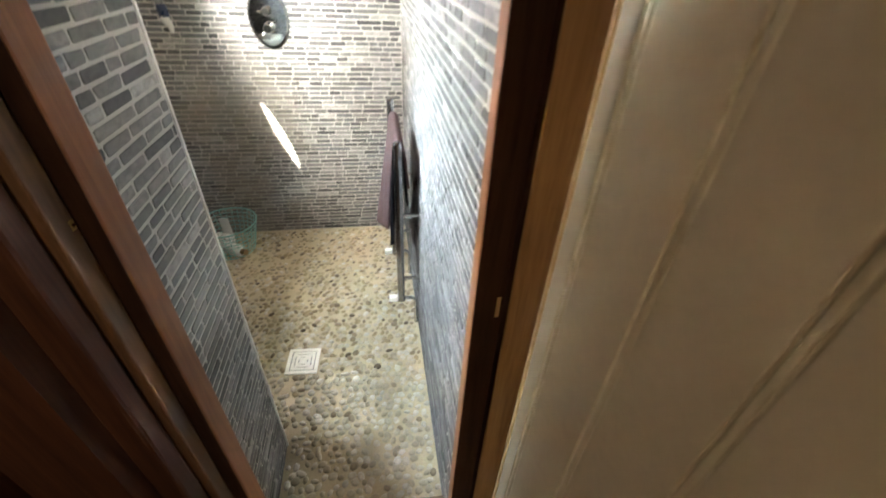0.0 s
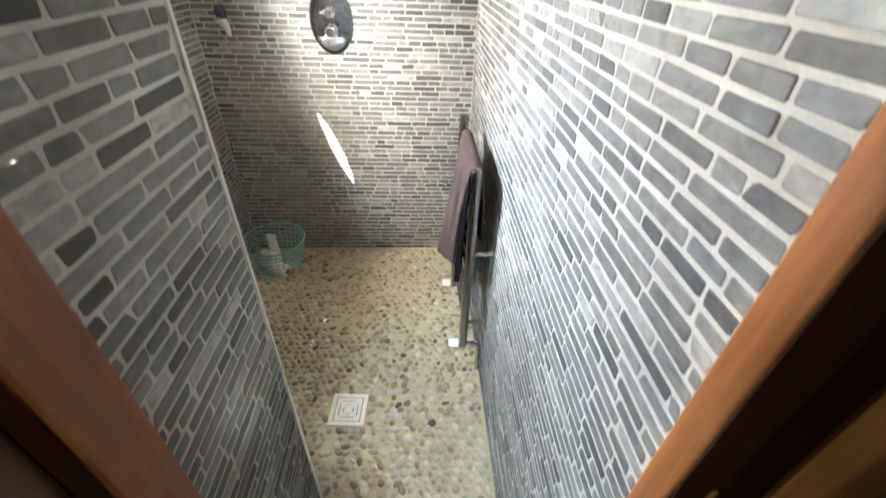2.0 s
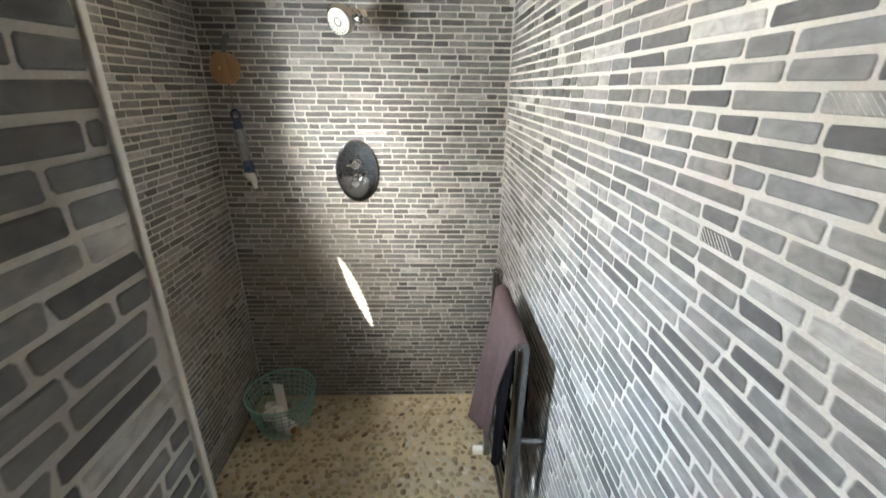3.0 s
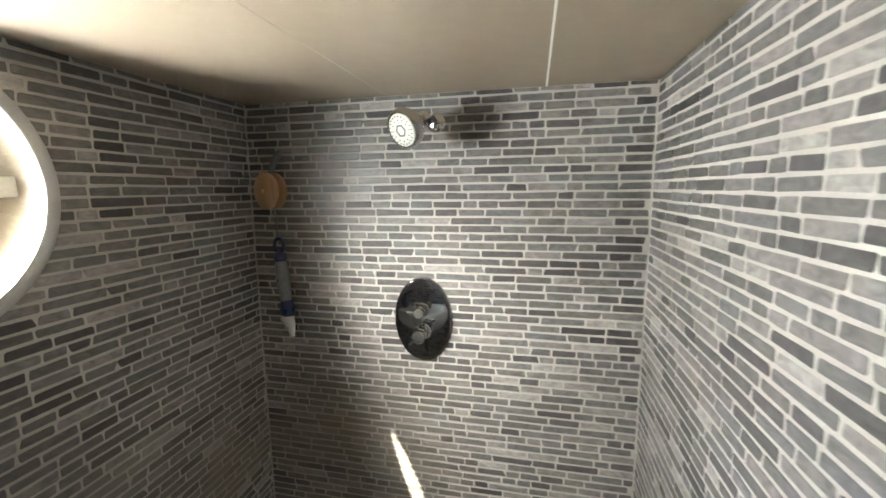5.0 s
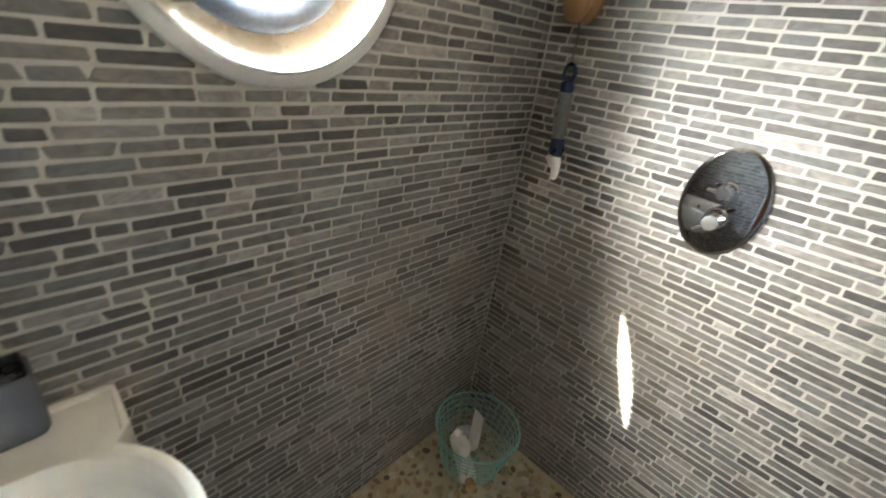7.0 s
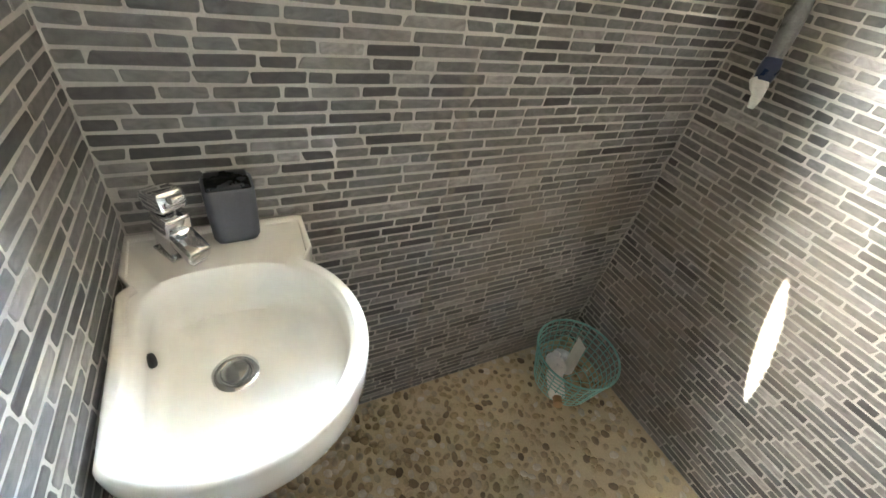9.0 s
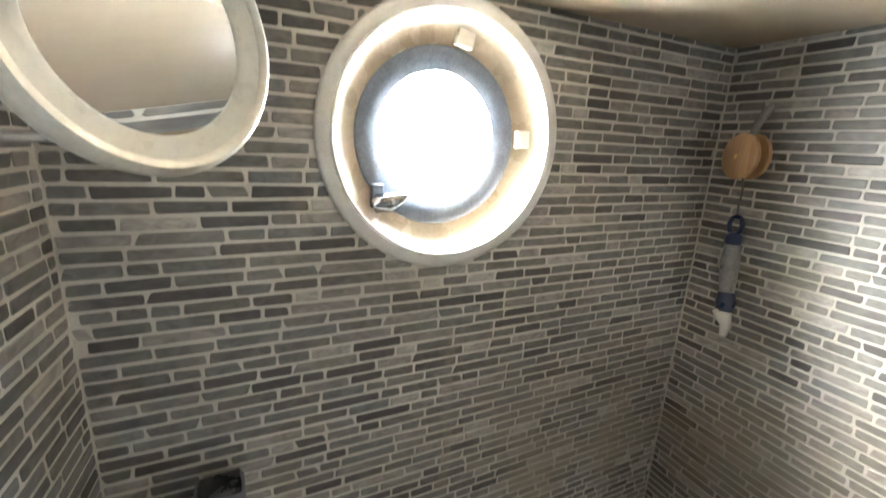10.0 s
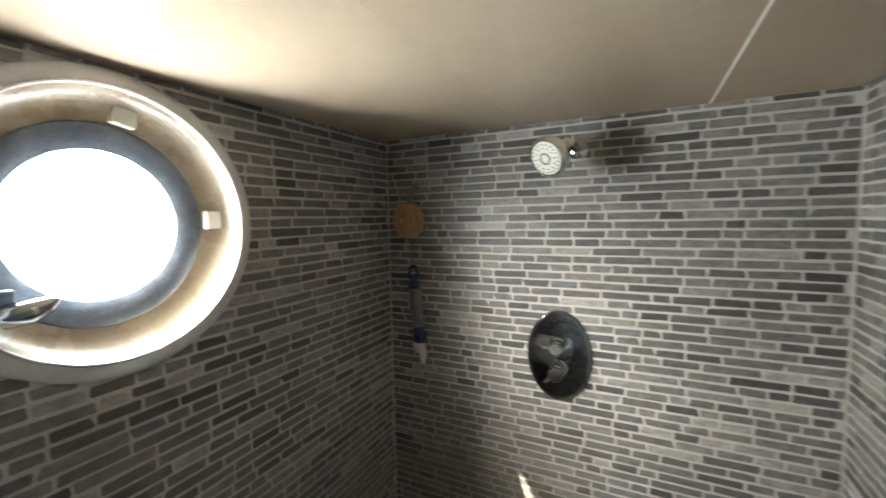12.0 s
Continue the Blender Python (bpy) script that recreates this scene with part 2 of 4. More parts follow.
BLUE_PLASTIC = material("blue_plastic", (0.008, 0.021, 0.062), 0.35, vary=0.15, scale=60, bump=0.03)
BRUSH_GREY = material("clouded_grey_plastic", (0.17, 0.178, 0.175), 0.35, vary=0.3, scale=40, bump=0.05)
MILKY = material("cloudy_white_bottle", (0.60, 0.62, 0.62), 0.4, vary=0.15, scale=50, bump=0.05)
GREY_PLASTIC = material("slate_grey_plastic", (0.10, 0.105, 0.12), 0.5, vary=0.1, scale=60, bump=0.05)
CUP_MOUTH_DARK = material("cup_mouth_shade", (0.012, 0.014, 0.018), 0.3, vary=0.1)
NOZZLE = material("nozzle_face", (0.66, 0.66, 0.58), 0.4, vary=0.06, scale=80, bump=0.05)
RUBBER = material("grey_rubber", (0.14, 0.14, 0.13), 0.7, vary=0.2)
PULLEY_WOOD = wood("orange_beech", (0.28, 0.15, 0.07), (0.42, 0.25, 0.13), 0.4)
ROPE = material("grey_rope", (0.12, 0.12, 0.12), 0.9, vary=0.4, scale=150, fine=500, bump=0.8, depth=0.002)
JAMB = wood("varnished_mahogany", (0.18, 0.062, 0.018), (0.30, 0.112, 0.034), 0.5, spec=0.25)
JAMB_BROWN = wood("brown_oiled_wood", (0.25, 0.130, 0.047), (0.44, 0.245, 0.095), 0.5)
JAMB_DARK = wood("dark_brown_wood", (0.026, 0.010, 0.005), (0.058, 0.023, 0.011), 0.85, spec=0.15)
# darker copy of the brown wood, the left rebate's shade in its colour
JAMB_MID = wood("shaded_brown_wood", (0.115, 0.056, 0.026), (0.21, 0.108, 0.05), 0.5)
HALL_PANEL = wood("red_brown_panelling", (0.055, 0.020, 0.010), (0.120, 0.046, 0.022), 0.6, spec=0.25)
PALE_WOOD = wood("raw_plywood_edge", (0.48, 0.28, 0.10), (0.68, 0.45, 0.19), 0.6)
SILL_WOOD = wood("worn_teak", (0.135, 0.092, 0.050), (0.21, 0.150, 0.085), 0.55, along="X")
HALL_FLOOR = wood("hall_floor_boards", (0.22, 0.16, 0.10), (0.34, 0.26, 0.17), 0.5, along="Y")
DOOR_PAINT = material("cream_door_paint", (0.56, 0.46, 0.30), 0.42, vary=0.06, scale=5, fine=90, bump=0.12, depth=0.0008)
HALL_PAINT = material("hall_wall_paint", (0.45, 0.38, 0.28), 0.7, vary=0.08, scale=4, bump=0.1)
BRASS = material("worn_brass", (0.60, 0.42, 0.16), 0.3, 1.0, vary=0.2, scale=90, bump=0.1)
DRAIN_WHITE = material("white_drain_plastic", (0.76, 0.73, 0.66), 0.4, vary=0.08, scale=60, bump=0.05)
SUMP = material("drain_sump", (0.10, 0.095, 0.085), 0.7, vary=0.2)
DARK_HOLE = material("overflow_hole_shade", (0.02, 0.02, 0.02), 0.8, vary=0.2)
PRINT = material("grey_print", (0.12, 0.12, 0.13), 0.6, vary=0.1)
TAN_CAP = material("tan_cap", (0.40, 0.24, 0.12), 0.5, vary=0.1)


# ---- mesh helpers ----
def part(name, bm, mat, parent=None, label="", smooth=None):
    """Links a bmesh as one mesh object, under a thing or a part. smooth: the angle up to which edges are shaded round."""
    bmesh.ops.recalc_face_normals(bm, faces=bm.faces)
    me = bpy.data.meshes.new(name)
    bm.to_mesh(me)
    bm.free()
    me.materials.append(mat)
    if smooth:
        me.polygons.foreach_set("use_smooth", [True] * len(me.polygons))
        me.set_sharp_from_angle(angle=radians(smooth))
    ob = new(name, me)
    if parent:
        ob.parent = parent
    if label:
        ob["label"] = label
    return ob


def thing(name, label, category, group="", kind="", at=(0, 0, 0)):
    """An empty at its base that parents a thing's parts; the parts are given in world metres."""
    ob = new(name)
    ob.empty_display_size = 0.05
    ob["base"] = at
    return tagged(ob, label, category, group, kind)


def box(bm, lo, hi, bevel=0.0, segs=2):
    c = [(a + b) / 2 for a, b in zip(lo, hi)]
    s = [abs(b - a) for a, b in zip(lo, hi)]
    made = bmesh.ops.create_cube(bm, size=1, matrix=Matrix.Translation(c) @ Matrix.Diagonal((*s, 1)))
    if bevel:
        edges = list({e for v in made["verts"] for e in v.link_edges})
        bmesh.ops.bevel(bm, geom=edges, offset=bevel, segments=segs, affect="EDGES", profile=0.5)
    return bm


def boxed(lo, hi, bevel=0.0, segs=2):
    return box(bmesh.new(), lo, hi, bevel, segs)


def lathe(bm, profile, m, segs=48, start=0.0, sweep=360.0):
    """Turns a profile of (radius, height) about the z of the pose m."""
    rings = []
    full = abs(sweep) >= 360
    n = segs if full else segs + 1
    for r, h in profile:
        if r < 1e-6:
            rings.append([bm.verts.new(m @ Vector((0, 0, h)))])
        else:
            rings.append([bm.verts.new(m @ Vector((r * math.cos(radians(start + sweep * i / segs)), r * math.sin(radians(start + sweep * i / segs)), h)))
                          for i in range(n)])
    for a, b in zip(rings, rings[1:]):
        for i in range(segs):
            j = (i + 1) % n
            if len(a) == 1 and len(b) == 1:
                continue
            if len(a) == 1:
                bm.faces.new((a[0], b[i], b[j]))
            elif len(b) == 1:
                bm.faces.new((a[i], a[j], b[0]))
            else:
                bm.faces.new((a[i], a[j], b[j], b[i]))
    return bm


def tube(bm, points, r, segs=12, closed=False):
    """A round bar along points."""
    pts = [Vector(p) for p in points]
    count = len(pts)
    rings = []
    up = None
    for i, p in enumerate(pts):
        a = pts[(i - 1) % count] if closed or i else p
        b = pts[(i + 1) % count] if closed or i < count - 1 else p
        t = (b - a).normalized()
        if up is None:
            up = Vector((0, 0, 1)) if abs(t.z) < 0.9 else Vector((1, 0, 0))
        u = t.cross(up).normalized()
        up = u.cross(t).normalized()
        rad = r[i] if isinstance(r, (list, tuple)) else r
        rings.append([bm.verts.new(p + rad * (math.cos(2 * math.pi * k / segs) * u + math.sin(2 * math.pi * k / segs) * up)) for k in range(segs)])
    pairs = list(zip(rings, rings[1:]))
    if closed:
        pairs.append((rings[-1], rings[0]))
    for a, b in pairs:
        for k in range(segs):
            bm.faces.new((a[k], a[(k + 1) % segs], b[(k + 1) % segs], b[k]))
    if not closed:
        bm.faces.new(rings[0][::-1])
        bm.faces.new(rings[-1])
    return bm


def axis(at, way, spin=0):
    """The pose at a place whose z looks along way."""
    return Matrix.Translation(at) @ Vector(way).to_track_quat("Z", "Y").to_matrix().to_4x4() @ pose(0, 0, 0, 0, 0, spin)


def structure(name, bm, mat, label="", category="", smooth=None):
    return tagged(part(name, bm, mat, smooth=smooth), label, category, kind="structure")


# ---- the room's shell ----
XW, YN, YP, XP, H = -1.222, 2.300, 0.845, -0.545, 1.886   # porthole wall, shower wall, partition's back and side, ceiling
Y0 = 0.480                                              # behind the door frame

floor = structure("floor", boxed((XW - 0.14, 0.56, -0.08), (0.12, YN + 0.1, 0.0)), BED, "cream grouted shower floor set with river pebbles", "floor")
wall_north = structure("wall_north", boxed((XW - 0.14, YN, -0.08), (0.12, YN + 0.1, H)), GROUT, "shower wall clad in thin grey stone strips with pale grout", "wall")
wall_east = structure("wall_east", boxed((0.0, Y0, -0.08), (0.12, YN, H)), GROUT, "long wall clad in thin grey stone strips with pale grout", "wall")
PA, PB = Vector((XW, YP + 0.012, 0)), Vector((XP, YP - 0.017, 0))   # the partition's back face is a little out of square


def prism(points, z0, z1):
    bm = bmesh.new()
    low = [bm.verts.new((x, y, z0)) for x, y in points]
    top = [bm.verts.new((x, y, z1)) for x, y in points]
    bm.faces.new(low[::-1]), bm.faces.new(top)
    for i in range(len(points)):
        j = (i + 1) % len(points)
        bm.faces.new((low[i], low[j], top[j], top[i]))
    return bm


wall_partition = structure("wall_partition", prism([(XW, Y0), (XP, Y0), (PB.x, PB.y), (PA.x, PA.y)], -0.08, H), GROUT, "short partition clad in thin grey stone strips", "wall")
ceiling = structure("ceiling", boxed((XW - 0.14, 0.34, H), (0.12, YN + 0.1, H + 0.05)), CEILING, "glossy cream ceiling panels with a pale joint", "ceiling")
for x, half, mat in ((-0.2815, 0.0022, SEAM), (-0.735, 0.0005, SEAM_TAN)):
    part("joint_strip", boxed((x - half, Y0, H - 0.0004), (x + half, YN, H + 0.003)), mat, ceiling, "thin joint strip")


def holed_wall():
    """The hull wall with a round hole for the porthole."""
    bm = bmesh.new()
    y0, y1, z0, z1, r = Y0, YN, -0.08, H, 0.251
    angles = sorted([2 * math.pi * i / 96 for i in range(96)] + [math.atan2(z - PORT.z, y - PORT.y) % (2 * math.pi) for y in (y0, y1) for z in (z0, z1)])
    rows = []
    for x in (XW, XW - 0.14):
        inner, outer = [], []
        for a in angles:
            c, s = math.cos(a), math.sin(a)
            reach = min((y1 - PORT.y) / c if c > 1e-9 else 1e9, (y0 - PORT.y) / c if c < -1e-9 else 1e9,
                        (z1 - PORT.z) / s if s > 1e-9 else 1e9, (z0 - PORT.z) / s if s < -1e-9 else 1e9)
            inner.append(bm.verts.new((x, PORT.y + r * c, PORT.z + r * s)))
            outer.append(bm.verts.new((x, PORT.y + max(reach, r + 0.003) * c, PORT.z + max(reach, r + 0.003) * s)))
        rows.append((inner, outer))
    n = len(angles)
    (ia, oa), (ib, ob) = rows
    for i in range(n):
        j = (i + 1) % n
        for q in ((ia[i], ia[j], oa[j], oa[i]), (ib[i], ob[i], ob[j], ib[j]), (ia[i], ib[i], ib[j], ia[j]), (oa[i], oa[j], ob[j], ob[i])):
            bm.faces.new(q)
    return bm


wall_west = structure("wall_west", holed_wall(), GROUT, "hull wall clad in grey stone strips around a porthole", "wall")

# pale edge trim on the partition's free corner
bm = boxed((XP - 0.004, PB.y - 0.004, 0.0), (XP + 0.004, PB.y + 0.004, H), 0.0015)
tagged(part("corner_trim", bm, WHITE_TRIM), "thin white edge trim on the partition corner", "trim", kind="structure")

# ---- doorway, threshold and hall ----
SILL = 0.05
structure("threshold", boxed((-0.55, 0.425, -0.08), (0.06, 0.562, SILL), 0.004), SILL_WOOD, "worn wooden door threshold", "threshold")
# the dark gap before the sill, filled by a strip coloured like its shade
structure("threshold_gap", boxed((-0.60, 0.37, -0.08), (0.14, 0.423, 0.012), 0.003), JAMB_DARK, "dark strip in place of the shaded gap before the threshold", "threshold")
structure("hall_floor", boxed((-0.9, -1.7, -0.08), (0.9, 0.368, 0.0)), HALL_FLOOR, "pale boarded hall floor", "floor")
structure("hall_ceiling", boxed((-0.9, -1.7, 1.93), (0.9, 0.34, 1.98)), HALL_PAINT, "cream hall ceiling", "ceiling")
structure("hall_wall_west", boxed((-0.74, -1.7, -0.08), (-0.66, 0.30, 1.93)), HALL_PANEL, "dark wood panelled hall wall", "wall")
structure("hall_wall_east", boxed((0.70, -1.7, -0.08), (0.78, 0.30, 1.93)), HALL_PAINT, "painted hall wall", "wall")
structure("hall_wall_south", boxed((-0.9, -1.78, -0.08), (0.9, -1.70, 1.93)), HALL_PAINT, "painted hall wall", "wall")
structure("hall_wall_front_west", boxed((-0.9, 0.30, -0.08), (-0.545, Y0 - 0.02, 1.93)), HALL_PANEL, "dark wood panelling beside the doorway", "wall")
structure("hall_wall_front_east", boxed((0.176, 0.372, -0.08), (0.9, Y0 - 0.004, 1.93)), HALL_PAINT, "painted wall beside the doorway", "wall")
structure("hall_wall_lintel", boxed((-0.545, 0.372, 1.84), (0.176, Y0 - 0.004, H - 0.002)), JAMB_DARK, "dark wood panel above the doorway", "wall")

frame_thing = thing("door_frame", "varnished mahogany door frame with a rebated stop", "door frame", kind="structure")
part("stop", boxed((-0.008, 0.4402, 0.0), (0.06, 0.478, 1.84), 0.003), JAMB, frame_thing, "orange-brown varnished door stop")
# rebate faces: thin dark brown sheets laid over the mahogany stops' fronts
part("rebate_face", boxed((-0.0075, 0.4375, 0.0), (0.0620, 0.4398, 1.84)), JAMB_DARK, frame_thing, "dark brown sheet over the stop's front face")
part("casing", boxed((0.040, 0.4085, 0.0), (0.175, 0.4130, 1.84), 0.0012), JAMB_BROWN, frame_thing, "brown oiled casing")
part("rebate", boxed((0.0412, 0.4132, 0.0), (0.118, 0.4373, 1.84)), JAMB_DARK, frame_thing, "dark brown rebate block behind the casing")
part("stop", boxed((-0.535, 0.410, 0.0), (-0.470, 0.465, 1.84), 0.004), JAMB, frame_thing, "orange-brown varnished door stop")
part("rebate_face", boxed((-0.535, 0.4088, 0.0), (-0.4715, 0.4098, 1.84)), JAMB_DARK, frame_thing, "dark brown sheet over the stop's front face")
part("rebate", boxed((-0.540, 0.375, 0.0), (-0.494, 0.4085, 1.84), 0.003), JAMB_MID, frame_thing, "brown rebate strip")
part("casing", boxed((-0.600, 0.335, 0.0), (-0.508, 0.3735, 1.84), 0.006), HALL_PANEL, frame_thing, "dark stained casing")
part("casing", boxed((-0.690, 0.318, 0.0), (-0.602, 0.352, 1.84), 0.006), HALL_PANEL, frame_thing, "dark stained outer casing")
part("head", boxed((-0.53, 0.40, 1.80), (0.05, 0.462, 1.84), 0.004), JAMB, frame_thing, "varnished head rail")
part("strike_plate", boxed((-0.495, 0.398, 1.239), (-0.4930, 0.4055, 1.252), 0.0008), BRASS, frame_thing, "small worn brass strike plate")
part("lock_slot", boxed((0.029, 0.4362, 1.006), (0.036, 0.4385, 1.052), 0.001), PALE_WOOD, frame_thing, "chipped lock slot showing bare wood")


def hall_door():
    """The open cream door of beaded boards, hinged at the casing and swung out into the hall."""
    d = thing("door_leaf", "open cream painted door of beaded boards with bare plywood edge", "door", kind="structure")
    m = pose(0.050, 0.338, 0, 0, 0, -85) @ Matrix.Diagonal((1, -1, 1, 1))
    w, t = 0.56, 0.032

    def put(name, lo, hi, mat, bevel=0.0, label=""):
        bm = boxed(lo, hi, bevel)
        bm.transform(m)
        return part(name, bm, mat, d, label)
    put("core", (0.0096, -t, 0.012), (w, -0.0062, 1.80), DOOR_PAINT)
    put("hinge_edge", (0.0, -t, 0.012), (0.0090, -0.003, 1.80), PALE_WOOD, 0.0015, "bare plywood edge strip")
    put("edge_bead", (0.0092, -0.0120, 0.012), (0.0140, 0.0008, 1.80), PALE_WOOD, 0.0015, "bare edge bead")
    u = 0.0144
    for wide in (0.030, 0.094, 0.094, 0.094, 0.094, 0.060):
        put("board", (u, -0.006, 0.012), (u + wide, 0.0, 1.80), DOOR_PAINT, 0.002)
        u += wide + 0.0008
        if u + 0.012 < w:
            put("bead", (u, -0.006, 0.012), (u + 0.0095, -0.0005, 1.80), DOOR_PAINT, 0.003)
            u += 0.0103
    return d


hall_door()

# assumed fitting for the hall fill, never in view; only a base
lamp = thing("hall_fill_base", "round chrome base of an added, unseen hall lamp", "lamp")
part("base", lathe(bmesh.new(), [(0, 0), (0.13, 0), (0.13, -0.012), (0, -0.012)], pose(-0.48, -0.60, 1.930)), DULL_CHROME, lamp, smooth=40)

# ---- porthole ----
port = thing("window_1", "round porthole with grey ring, painted reveal and steel frame", "porthole", kind="structure")
PM = axis((PORT.x, PORT.y, PORT.z), (1, 0, 0))           # z of this pose looks into the room
part("ring", lathe(bmesh.new(), [(0.247, -0.004), (0.257, -0.004), (0.258, 0.004), (0.254, 0.009), (0.240, 0.0115), (0.2325, 0.011), (0.2312, 0.007), (0.2312, -0.004)],
                   PM, 96), RING, port, "grey painted ring", 50)
part("lip", lathe(bmesh.new(), [(0.2314, 0.0070), (0.2308, 0.0130), (0.2280, 0.0135), (0.2270, 0.0075), (0.2280, 0.0)], PM, 96), WHITE_TRIM, port, "thin white lip", 50)
part("reveal", lathe(bmesh.new(), [(0.2285, 0.006), (0.2275, -0.004), (0.220, -0.022), (0.207, -0.038), (0.191, -0.047), (0.178, -0.050), (0.178, -0.060),
                                  (0.246, -0.060), (0.246, -0.001), (0.2320, -0.001)], PM, 96), REVEAL, port, "cream painted dished reveal", 45)
part("steel_frame", lathe(bmesh.new(), [(0.1775, -0.050), (0.176, -0.0475), (0.170, -0.046), (0.156, -0.048), (0.142, -0.054), (0.1325, -0.060), (0.1325, -0.070),
                                       (0.1775, -0.070)], PM, 96), STEEL_FRAME, port, "weathered steel frame", 45)
part("hull_tube", lathe(bmesh.new(), [(0.1455, -0.0705), (0.1705, -0.128), (0.249, -0.128), (0.249, -0.132), (0.170, -0.132), (0.1445, -0.0715)], PM, 96), HULL, port, "white flared hull tube", 45)
pane = part("pane", lathe(bmesh.new(), [(0, -0.062), (0.1322, -0.062), (0.1322, -0.068), (0, -0.068)], PM, 64), clear_glass("porthole_glass"), port, "clear round pane", 40)
pane.visible_shadow = False
for ang, rad in ((78, 0.196), (2, 0.196)):
    a = radians(ang)
    c = Vector((PORT.x, PORT.y + rad * math.cos(a), PORT.z + rad * math.sin(a)))
    bm = boxed((-0.016, -0.019, -0.006), (0.016, 0.019, 0.012), 0.003)
    turn = Matrix((( 0, 0, 1), (math.cos(a), -math.sin(a), 0), (math.sin(a), math.cos(a), 0))).to_4x4()
    bm.transform(Matrix.Translation(c + Vector((-0.042, 0, 0))) @ turn)
    part("clip", bm, CLIP, port, "small cream plastic clip")
a = radians(228)
c = Vector((PORT.x - 0.034, PORT.y + 0.176 * math.cos(a), PORT.z + 0.176 * math.sin(a)))
latch = part("latch", tube(bmesh.new(), [c + Vector((-0.016, -0.020, 0.010)), c + Vector((0.002, -0.014, 0.002)), c + Vector((0.010, 0.004, 0.004)), c + Vector((0.012, 0.026, 0.012)),
                                         c + Vector((0.010, 0.040, 0.018))], [0.011, 0.020, 0.019, 0.013, 0.006], 16), RAIL_CHROME, port, "tarnished swing latch", 60)
part("hinge_block", boxed(c + Vector((-0.016, -0.030, -0.008)), c + Vector((0.002, -0.004, 0.040)), 0.004), STEEL_FRAME, latch, "dark hinge block")
part("pin", lathe(bmesh.new(), [(0, 0.022), (0.0055, 0.021), (0.006, 0.0), (0, -0.001)], axis(c + Vector((0.006, 0.006, 0.004)), (1, 0, 0.2)), 14), CHROME, latch, "bright chrome pin", 50)

# bright hazy distance outside
bm = bmesh.new()
bm.faces.new([bm.verts.new(p) for p in ((-2.6, -2.5, -0.5), (-2.6, 5.5, -0.5), (-2.6, 5.5, 2.45), (-2.6, -2.5, 2.45))])
structure("backdrop", bm, glowing("bright_haze", (0.93, 0.97, 1.0), 2.8), "plain bright haze outside the porthole", "backdrop")

# ---- shower fittings ----
head = thing("wall_shower", "round chrome shower head with pale nozzle face on wall arm", "shower head")
HD = Vector((-0.42, -0.80, -0.42)).normalized()
HEAD_FACE = Vector((-0.642, 2.138, 1.763))
wall_at, neck = Vector((-0.588, YN - 0.002, 1.802)), HEAD_FACE - HD * 0.072
part("rose", lathe(bmesh.new(), [(0, 0.0), (0.026, 0.0), (0.027, 0.004), (0.018, 0.010), (0.0, 0.012)], axis(wall_at, (0, -1, 0)), 32), CHROME, head, smooth=40)
part("arm", tube(bmesh.new(), [wall_at, wall_at + Vector((-0.004, -0.035, 0.006)), wall_at + Vector((-0.020, -0.068, 0.004)), neck], 0.0105, 16), CHROME, head, smooth=60)
part("ball_joint", lathe(bmesh.new(), [(0, -0.016), (0.010, -0.013), (0.016, 0), (0.015, 0.008), (0.013, 0.014), (0, 0.016)], axis(neck, HD), 24), CHROME, head, smooth=60)
part("collar_nut", lathe(bmesh.new(), [(0, -0.030), (0.016, -0.030), (0.021, -0.026), (0.021, -0.008), (0.017, -0.004), (0, -0.004)], axis(neck, HD), 8), CHROME, head, "chrome collar nut", 30)
HM = axis(neck + HD * 0.012, HD) @ Matrix.Diagonal((1.12, 1.12, 1.0, 1))
part("body", lathe(bmesh.new(), [(0, 0), (0.018, 0.002), (0.034, 0.014), (0.044, 0.030), (0.0475, 0.048), (0.0465, 0.056), (0.0415, 0.0600), (0.0388, 0.0590), (0, 0.0580)], HM, 40), CHROME, head, smooth=50)
face = part("nozzle_plate", lathe(bmesh.new(), [(0, 0.0625), (0.035, 0.0622), (0.0380, 0.0605), (0.0385, 0.0575)], HM, 40), NOZZLE, head, "pale plastic nozzle plate", 40)
for count, rad in ((22, 0.0325), (12, 0.0245)):
    for i in range(count):
        t = 2 * math.pi * i / count
        bm = lathe(bmesh.new(), [(0.0021, 0.0600), (0.0021, 0.0632), (0, 0.0634)], HM @ pose(rad * math.cos(t), rad * math.sin(t), 0), 8)
        part("nozzle", bm, RUBBER, face)
bm = lathe(bmesh.new(), [(0.011, 0.0605), (0.0155, 0.0605), (0.0155, 0.0638), (0.011, 0.0638), (0.011, 0.0605)], HM, 6)
part("star_outlet", bm, RUBBER, face, "grey hexagonal centre outlet")

